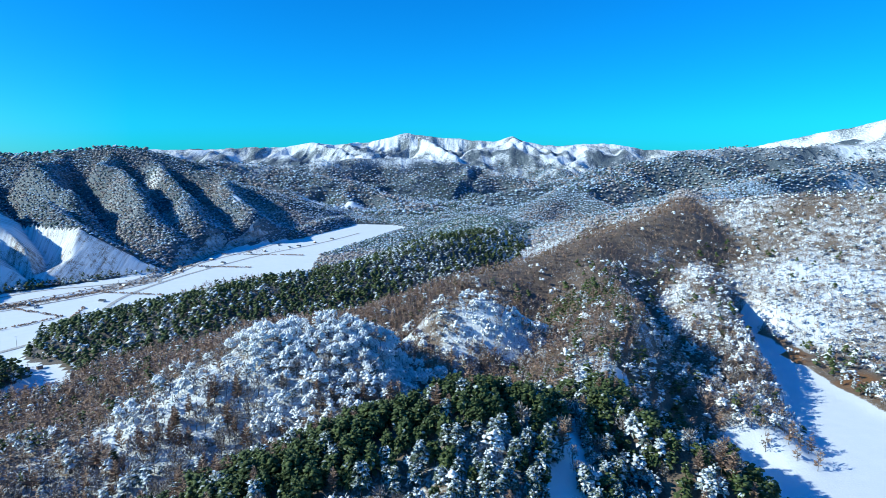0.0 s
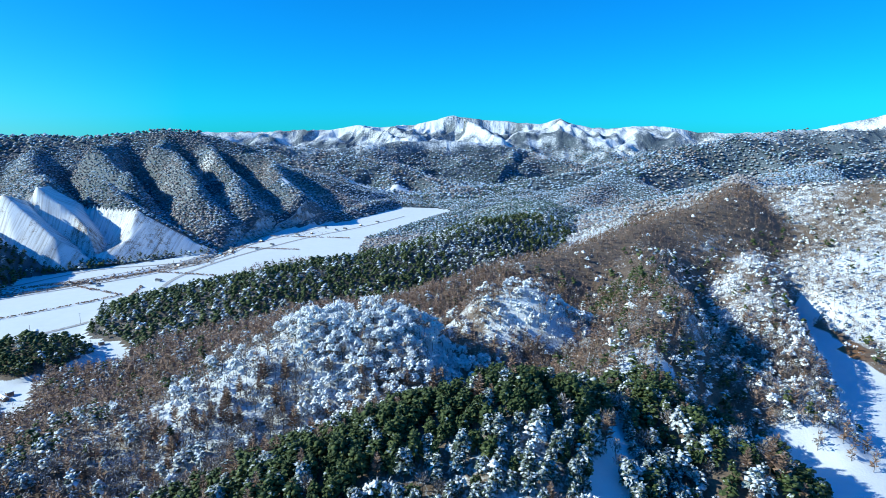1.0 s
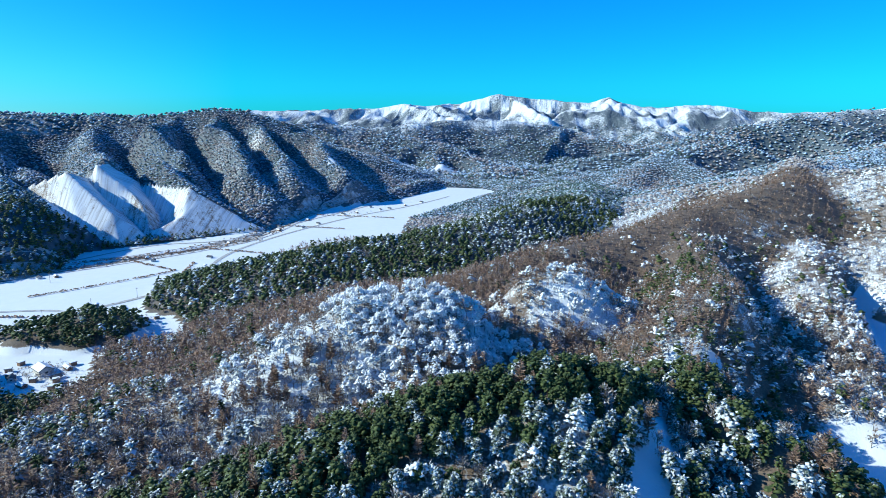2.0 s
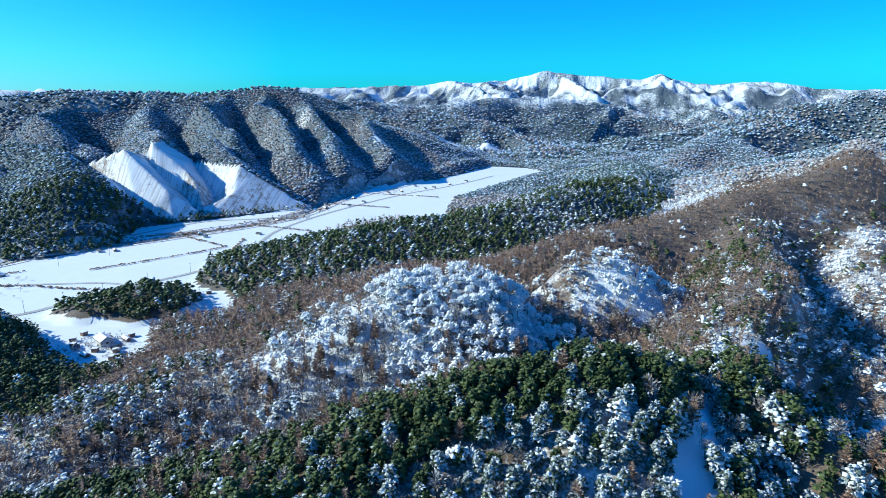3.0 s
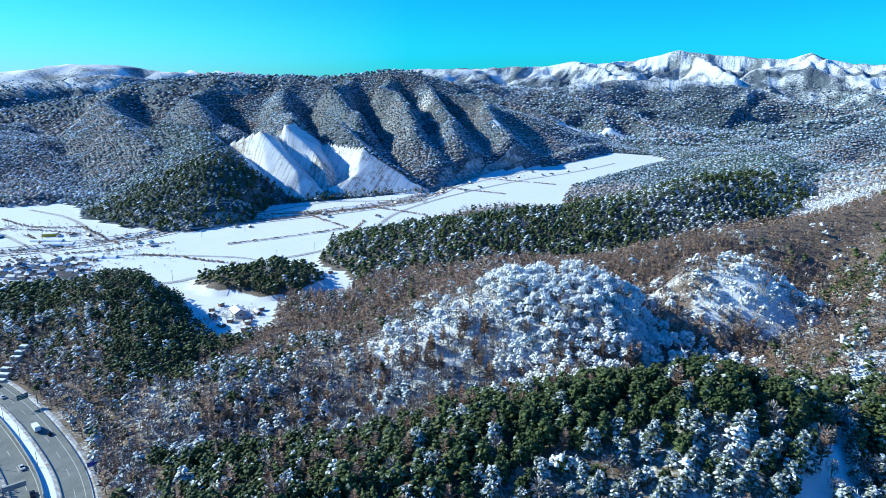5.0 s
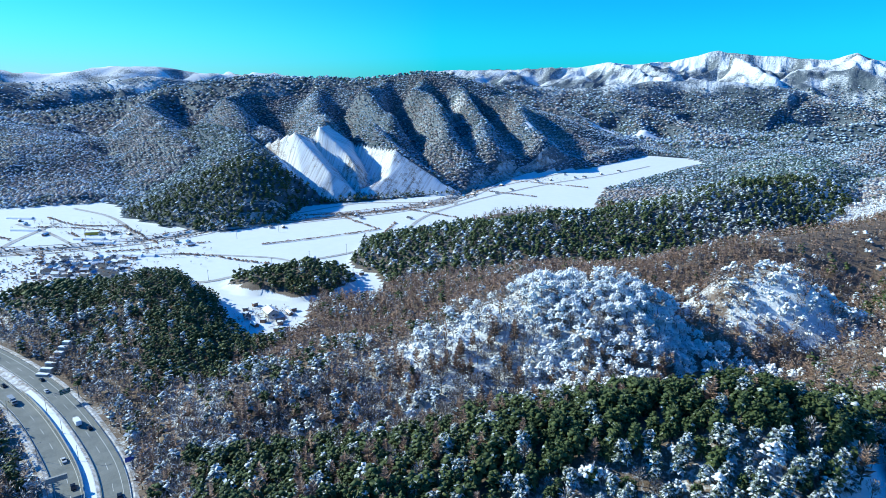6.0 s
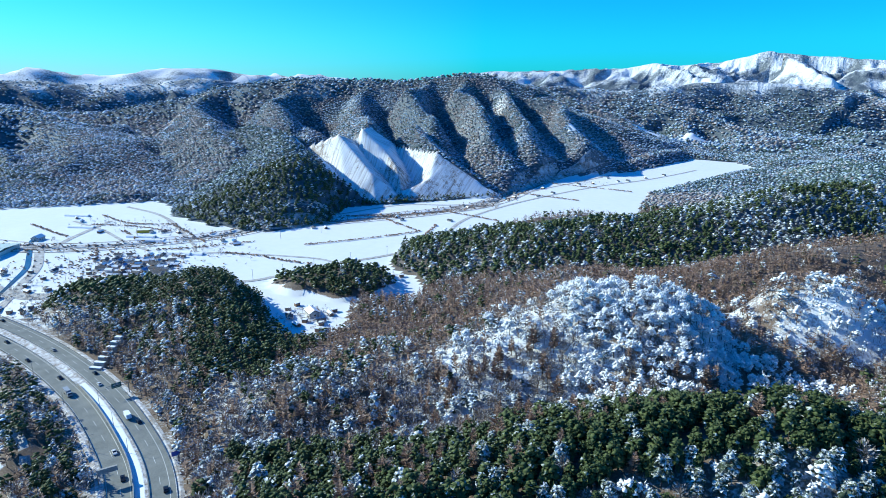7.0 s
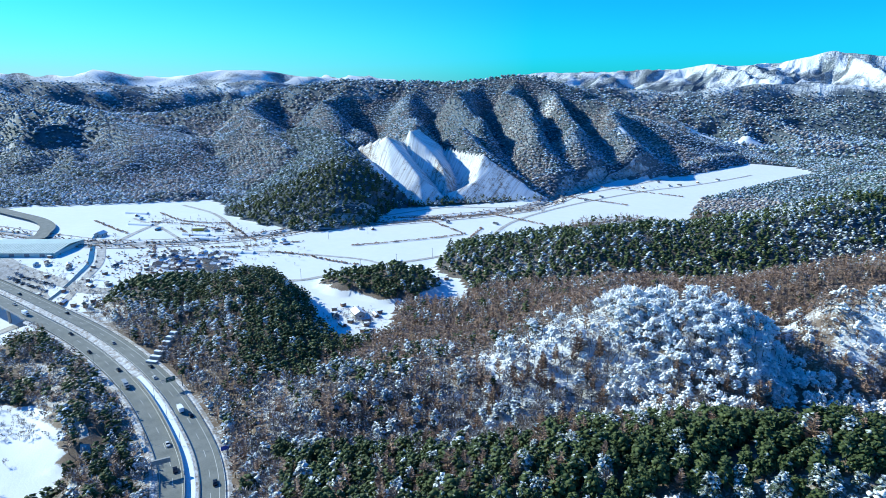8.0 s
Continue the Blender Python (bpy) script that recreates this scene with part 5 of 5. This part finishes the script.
draped([(-590, 184), (-542, 181), (-500, 176), (-460, 166), (-425, 158)], 13.0, 0.25, "car_park", GRAVEL, "open car park of trodden grey snow and gravel", "car park")
structure("yard", boxed(-500 * U, 178 * U, rise(-500 * U, 178 * U) - 1.2, 70, 24, 1.5), GRAVEL, "paved yard with thin trodden snow", "yard")
draped([(-800, 262), (-728, 264), (-679, 265), (-640, 256), (-611, 236), (-592, 214), (-585, 190), (-575, 160)], 8.0, 3.4, "ramp", ASPHALT, "curved grey asphalt slip road on an embankment", "road")

# Hedges and reeds: brown stalks along field edges and the river.
HEDGES = [[(-402, 327), (-370, 335), (-340, 336), (-313, 340)], [(-520, 370), (-470, 352), (-440, 342)], [(-590, 330), (-550, 345), (-500, 352)], [(-640, 300), (-560, 290)], [(-420, 470), (-360, 520), (-320, 575)], [(-300, 500), (-285, 450)], [(-455, 305), (-430, 330), (-405, 365)], [(-470, 262), (-500, 280)], [(-365, 500), (-300, 470)], [(-330, 560), (-255, 545)], [(-300, 700), (-220, 690)], [(-290, 790), (-180, 780)], [(-620, 360), (-560, 352), (-520, 372)], [(-540, 330), (-500, 318)], [(-360, 380), (-330, 420), (-300, 470)]]
hx, hy = [], []
for line in HEDGES:
    p, n, _ = curve(line, 1.1)
    for q, m in zip(p, n):
        if wood_rng.random() < 0.75:
            o = wood_rng.normal() * 0.9
            hx.append(q[0] + m[0] * o), hy.append(q[1] + m[1] * o)
p, n, _ = curve(RIVER, 2.0)
for q, m in zip(p, n):
    for sgn in (-1, 1):
        if wood_rng.random() < 0.8:
            o = sgn * (7 + abs(wood_rng.normal()) * 5)
            hx.append(q[0] + m[0] * o), hy.append(q[1] + m[1] * o)
for _ in range(420):
    hx.append((-440 + wood_rng.normal() * 34) * U), hy.append((258 + wood_rng.normal() * 30) * U)
keep = [not at_grid(np.where(open_, 0.0, 1.0), np.array([a / U]), np.array([b / U]))[0] > 0.5 for a, b in zip(hx, hy)]
hx, hy = [a for a, k in zip(hx, keep) if k], [b for b, k in zip(hy, keep) if k]
hx, hy = np.array(hx), np.array(hy)
hz = at_grid(gz, hx / U, hy / U) * U
joined("brown", hx, hy, hz, 6, 0.24, wood_rng, "brown reeds and hedge stalks along the river and fields")


# Young pines along the foot of the quarry.
fx, fy = [], []
for line in ([QUARRY[k] for k in ("foot_c", "foot_d", "rib_foot")], [QUARRY[k] for k in ("foot_a", "foot_b")]):
    p, n, _ = curve([(x - 3, y + 2, 0) for x, y, _ in line], 2.4)
    for q, m in zip(p, n):
        if wood_rng.random() < 0.6:
            o = wood_rng.normal() * 2.2
            fx.append(q[0] + m[0] * o), fy.append(q[1] + m[1] * o)
fx, fy = np.array(fx), np.array(fy)
joined("green", fx, fy, at_grid(gz, fx / U, fy / U) * U, 10, 0.62, wood_rng, "row of young dark pines along the quarry's foot")


def house(w, l, h, roof_mat, wall_mat, label, snow_on=True):
    """A gabled house: walls, two-sided roof, snow, door, windows."""
    t = tagged(new("house"), label, "house", "village houses")
    part("wall", boxed(0, 0, -1.0, w, l, h + 1.0), wall_mat, t)
    g, e = w * 0.28, 0.6
    bm = bmesh.new()
    prof = [(-w / 2 - e, h - 0.25), (0, h + g), (w / 2 + e, h - 0.25), (w / 2 + e, h), (0, h + g + 0.3), (-w / 2 - e, h)]
    rings = [[bm.verts.new((x, s * (l / 2 + e), z)) for x, z in prof] for s in (-1, 1)]
    for i in range(6):
        bm.faces.new((rings[0][i], rings[0][(i + 1) % 6], rings[1][(i + 1) % 6], rings[1][i]))
    bm.faces.new(rings[0]), bm.faces.new(rings[1])
    bmesh.ops.recalc_face_normals(bm, faces=bm.faces)
    roof = part("roof", bm, roof_mat, t)
    for s in (-1, 1):
        gable = bmesh.new()
        v = [gable.verts.new((x, s * (l / 2 - 0.02), z)) for x, z in ((-w / 2, h - 0.05), (w / 2, h - 0.05), (0, h + g - 0.05))]
        gable.faces.new(v)
        part("gable", gable, wall_mat, t)
    if snow_on:
        for s in (-1, 1):
            bm = bmesh.new()
            v = [(s * 0.1, h + g + 0.33), (s * (w / 2 + e) * 0.96, h + 0.05), (s * (w / 2 + e) * 0.96, h + 0.3), (s * 0.1, h + g + 0.62)]
            ra = [[bm.verts.new((x, q * (l / 2 + e * 0.7), z)) for x, z in v] for q in (-1, 1)]
            for i in range(4):
                bm.faces.new((ra[0][i], ra[0][(i + 1) % 4], ra[1][(i + 1) % 4], ra[1][i]))
            bm.faces.new(ra[0]), bm.faces.new(ra[1])
            bmesh.ops.recalc_face_normals(bm, faces=bm.faces)
            part("roof_snow", bm, SNOW, roof, "lying snow")
    part("door", boxed(w / 2, l * 0.1, 0, 0.12, 1.0, 2.05), BRICK, t)
    for y in (-l * 0.28, l * 0.33):
        part("window", boxed(w / 2, y, 1.0, 0.1, 1.5, 1.2), GLASS, t)
    part("window", boxed(0, -l / 2, 1.0, 1.6, 0.1, 1.2), GLASS, t)
    return t


STYLES = [(6.6, 9.2, 2.6, DARK, WALL, "small house with a dark tiled roof and thin snow", False), (6.4, 9.0, 2.7, BLUE, WALL, "small house with a blue metal roof partly cleared of snow", False), (5.8, 8.2, 2.5, RED, WALL, "small house with a faded red roof under snow", True), (5.0, 11.0, 2.5, DARK, BRICK, "long low brown farm building with a snowy roof", True), (8.0, 11.5, 3.0, DARK, WALL, "white-walled farmhouse with thick snow on its roof", True)]
HOUSE = {}


def settle(style, x, y, turn):
    x, y = x * U, y * U
    m = Matrix.Translation((x, y, rise(x, y) + 0.1)) @ Matrix.Rotation(radians(turn), 4, "Z") @ Matrix.Scale(1.0 if style == 4 else 0.8, 4)
    if style not in HOUSE:
        HOUSE[style] = house(*STYLES[style])
        HOUSE[style].matrix_basis = m
    else:
        copy_thing(HOUSE[style], m)


village = np.random.default_rng(5)
for j in range(11):
    for i in range(15):
        x, y = -478 + 6.8 * i + village.normal() * 1.2, 236 + 6.8 * j + village.normal() * 1.2
        if inside(np.array([x]), np.array([y]), [(-474, 268), (-461, 289), (-436, 300), (-404, 286), (-384, 252), (-403, 238), (-440, 246)])[0] and village.random() < 0.72:
            settle(int(village.choice([0, 0, 0, 1, 2, 3])), x, y, village.choice([25, 115, 40, 130]) + village.normal() * 6)
for style, x, y, turn in ((1, -609, 332, 60), (3, -629, 338, 60), (4, -571, 271, 30), (3, -551, 315, 20), (0, -512, 340, 60), (0, -502, 346, 150), (3, -490, 352, 75), (0, -466, 228, 20), (2, -475, 236, 110), (0, -515, 201, 70), (1, -523, 196, 60), (3, -499, 209, 65), (0, -489, 205, 60), (3, -437, 176, 40), (0, -411, 171, 40), (1, -482, 170, 70), (3, -440, 196, 90), (0, -429, 203, 70), (4, -244, 260, 60), (3, -235, 266, 60), (0, -232, 254, 150), (0, -252, 249, 40), (3, -241, 243, 70), (4, -257, 341, 40), (3, -246, 346, 70), (0, -322, 598, 50), (3, -312, 588, 50), (0, -305, 700, 60), (0, -255, 800, 60), (3, -240, 815, 30), (0, -235, 870, 20), (0, -296, 520, 80), (0, -340, 500, 30), (3, -352, 508, 30), (1, -300, 660, 60), (3, -292, 668, 60), (0, -270, 690, 20), (0, -262, 720, 60), (3, -285, 745, 50), (0, -215, 850, 30), (0, -205, 862, 70), (3, -190, 900, 30), (0, -172, 940, 60), (0, -395, 430, 50), (3, -385, 436, 50), (0, -430, 352, 60), (1, -420, 356, 60), (3, -410, 350, 150)):
    settle(style, x, y, turn)

# The long storage hall.
hall = tagged(new("storage_hall"), "long pale green metal storage hall with a low snowy roof", "warehouse")
hx0, hy0 = -574 * U, 212 * U
hall.matrix_basis = Matrix.Translation((hx0, hy0, rise(hx0, hy0))) @ Matrix.Rotation(radians(36), 4, "Z")
part("wall", boxed(0, 0, -1.5, 84, 54, 5.6), MINT, hall, "pale green sheet walls")
bm = bmesh.new()
prof = [(-28, 4.0), (0, 6.4), (28, 4.0), (28, 4.4), (0, 6.8), (-28, 4.4)]
rings = [[bm.verts.new((s * 43, y, z)) for y, z in prof] for s in (-1, 1)]
for i in range(6):
    bm.faces.new((rings[0][i], rings[0][(i + 1) % 6], rings[1][(i + 1) % 6], rings[1][i]))
bm.faces.new(rings[0]), bm.faces.new(rings[1])
bmesh.ops.recalc_face_normals(bm, faces=bm.faces)
hall_roof = part("roof", bm, MINT, hall)
rib_me = None
for k in range(28):
    m = Matrix.Translation((-41 + 3.0 * k, -14, 5.56)) @ Matrix.Rotation(math.atan2(2.4, 28), 4, "X")
    if rib_me is None:
        ob = part("roof_rib", boxed(0, 0, 0, 0.2, 28.0, 0.14), CONCRETE, hall_roof)
        ob.matrix_basis, rib_me = m, ob.data
    else:
        share("roof_rib", rib_me, hall_roof, m)
for k in range(5):
    part("shutter_door", boxed(-30 + 15 * k, -27.05, 0.1, 5.0, 0.14, 3.4), STEEL, hall)

# Polytunnels and sheds on the fields.
tunnel0 = None
for x, y, turn in ((-505, 325, 66), (-488, 322, 66), (-470, 330, 66), (-432, 306, 60), (-423, 311, 60), (-586, 318, 62), (-640, 345, 62)):
    m = Matrix.Translation((x * U, y * U, rise(x * U, y * U))) @ Matrix.Rotation(radians(turn - 40), 4, "Z")
    if tunnel0 is None:
        tunnel0 = tagged(new("polytunnel"), "long low polytunnel with a snow-dusted pale cover", "polytunnel", "polytunnels on the fields")
        bm = bmesh.new()
        arch = [(3.2 * math.cos(a), 2.6 * math.sin(a)) for a in np.linspace(0, math.pi, 11)]
        ring = [[bm.verts.new((s * 16, y, z)) for y, z in arch] for s in (-1, 1)]
        for i in range(10):
            bm.faces.new((ring[0][i], ring[0][i + 1], ring[1][i + 1], ring[1][i]))
        bm.faces.new(ring[0]), bm.faces.new(ring[1])
        bmesh.ops.recalc_face_normals(bm, faces=bm.faces)
        part("cover", bm, SNOW, tunnel0)
        part("end_frame", boxed(16.05, 0, 0, 0.1, 1.6, 2.1), STEEL, tunnel0)
        tunnel0.matrix_basis = m
    else:
        copy_thing(tunnel0, m)
shed = tagged(new("shed"), "yellow-fronted farm shed with a snowy lean-to roof", "shed")
shed.matrix_basis = Matrix.Translation((-520 * U, 338 * U, rise(-520 * U, 338 * U))) @ Matrix.Rotation(radians(40), 4, "Z")
part("wall", boxed(0, 0, -0.5, 14, 7, 3.6), YELLOW, shed, "yellow panels")
part("roof", boxed(0, 0, 3.1, 15, 8, 0.35, bevel=0.1), SNOW, shed)
silo = tagged(new("water_tower"), "small pale grey round tower beside the farm track", "tower")
silo.matrix_basis = Matrix.Translation((-268 * U, 333 * U, rise(-268 * U, 333 * U)))
part("drum", tube(bmesh.new(), (0, 0, -0.5), (0, 0, 9), 1.6, 1.4, 16), CONCRETE, silo)
part("cap", tube(bmesh.new(), (0, 0, 9), (0, 0, 9.8), 1.8, 0.6, 16), SNOW, silo)


# Clutter of the village: store huts, poles, parked cars, garden trees.
hut0 = None
for _ in range(46):
    x, y = village.uniform(-540, -400), village.uniform(160, 330)
    if not inside(np.array([x]), np.array([y]), [(-545, 196), (-440, 165), (-402, 172), (-392, 250), (-402, 318), (-430, 325), (-480, 270), (-520, 245)])[0] or inside(np.array([x]), np.array([y]), [(-520, 215), (-470, 225), (-470, 258), (-505, 252)])[0]:
        continue
    m = Matrix.Translation((x * U, y * U, rise(x * U, y * U))) @ Matrix.Rotation(village.uniform(0, 3.1), 4, "Z")
    if hut0 is None:
        hut0 = tagged(new("hut"), "small grey store hut with snow on its flat roof", "hut", "village huts")
        part("wall", boxed(0, 0, -0.6, 3.6, 2.8, 2.9), BRICK, hut0)
        part("roof", boxed(0, 0, 2.3, 4.2, 3.4, 0.2, bevel=0.05), STEEL, hut0)
        part("roof_snow", boxed(0, 0, 2.5, 4.0, 3.2, 0.25, bevel=0.1), SNOW, hut0)
        part("door", boxed(1.8, 0, 0, 0.1, 0.9, 2.0), STEEL, hut0)
        hut0.matrix_basis = m
    else:
        copy_thing(hut0, m)
for k in range(30):
    x, y = -522 + 3.6 * (k % 15) + village.normal() * 0.5, 176 + 6.0 * (k // 15) + 0.25 * (k % 15) + village.normal() * 0.4
    kind = ("black", "silver", "white")[int(village.integers(0, 3))]
    v = copy_thing(MASTERS[kind], Matrix.Translation((x * U, y * U, rise(x * U, y * U) + 0.4)) @ Matrix.Rotation(radians(110 + village.normal() * 5), 4, "Z"))
    tagged(v, kind + " saloon car parked on the snowy yard", "car", "parked cars")
pole0 = None
for line in ([(-520, 258), (-470, 240), (-430, 215), (-400, 190)], [(-330, 290), (-310, 332), (-284, 390)], [(-590, 345), (-540, 330), (-480, 318), (-430, 325), (-380, 420)]):
    p, n, _ = curve(line, 38.0)
    for q in p:
        m = Matrix.Translation((q[0] + 4, q[1], rise(q[0] + 4, q[1])))
        if pole0 is None:
            pole0 = tagged(new("utility_pole"), "grey concrete utility pole with a crossarm", "utility pole", "valley utility poles")
            part("pole", tube(bmesh.new(), (0, 0, -0.5), (0, 0, 10), 0.2, 0.12, 8), CONCRETE, pole0)
            part("crossarm", boxed(0, 0, 9.2, 2.2, 0.14, 0.14), STEEL, pole0)
            pole0.matrix_basis = m
        else:
            copy_thing(pole0, m)
for x, y, turn in ((-253, 268, 20), (-247, 262, 65), (-229, 251, 40), (-225, 243, 110), (-262, 258, 30), (-263, 267, 75), (-240, 249, 15), (-236, 271, 60), (-256, 252, 100), (-252, 334, 30), (-262, 345, 80), (-239, 349, 50)):
    copy_thing(hut0, Matrix.Translation((x * U, y * U, rise(x * U, y * U))) @ Matrix.Rotation(radians(turn), 4, "Z"))
fence0 = None
for x, y, turn in ((-250, 257, 60), (-244, 254, 60), (-238, 251, 60), (-233, 260, 150), (-230, 246, 60), (-258, 263, 60), (-246, 268, 150), (-266, 338, 40), (-258, 350, 130), (-244, 338, 40)):
    m = Matrix.Translation((x * U, y * U, rise(x * U, y * U))) @ Matrix.Rotation(radians(turn), 4, "Z")
    if fence0 is None:
        fence0 = tagged(new("fence"), "low weathered plank fence round a snowy yard", "fence", "yard fences")
        for k in range(4):
            part("post", boxed(-3 + 2 * k, 0, -0.3, 0.16, 0.16, 1.6), BRICK, fence0)
        for z in (0.4, 0.9):
            part("rail", boxed(0, 0.1, z, 6.4, 0.06, 0.18), BRICK, fence0)
        fence0.matrix_basis = m
    else:
        copy_thing(fence0, m)
gx_, gy_ = [], []
for cx, cy, rx, ry, k in ((-435, 268, 40, 34, 150), (-480, 190, 50, 22, 120), (-425, 190, 22, 18, 70), (-243, 255, 14, 12, 60), (-300, 60, 45, 30, 90), (-262, 92, 40, 6, 60), (-240, 30, 30, 26, 90), (-285, 88, 40, 7, 70), (-250, 345, 10, 6, 14), (-570, 335, 40, 14, 40), (-420, 330, 50, 14, 60), (-520, 360, 50, 12, 50), (-505, 345, 24, 10, 24), (-565, 275, 14, 8, 14), (-305, 600, 14, 12, 24), (-250, 815, 20, 14, 24)):
    gx_.append((cx + village.normal(size=k) * rx * 0.6) * U)
    gy_.append((cy + village.normal(size=k) * ry * 0.6) * U)
gx_, gy_ = np.concatenate(gx_), np.concatenate(gy_)
ok = (at_grid(np.where(open_, 1.0, 0.0), gx_ / U, gy_ / U) > 0.9) & (at_grid(groad, gx_ / U, gy_ / U) > 14)
gx_, gy_ = gx_[ok], gy_[ok]
joined("grey", gx_, gy_, at_grid(gz, gx_ / U, gy_ / U) * U, 26, 0.45, wood_rng, "bare garden shrubs and small trees in the village")
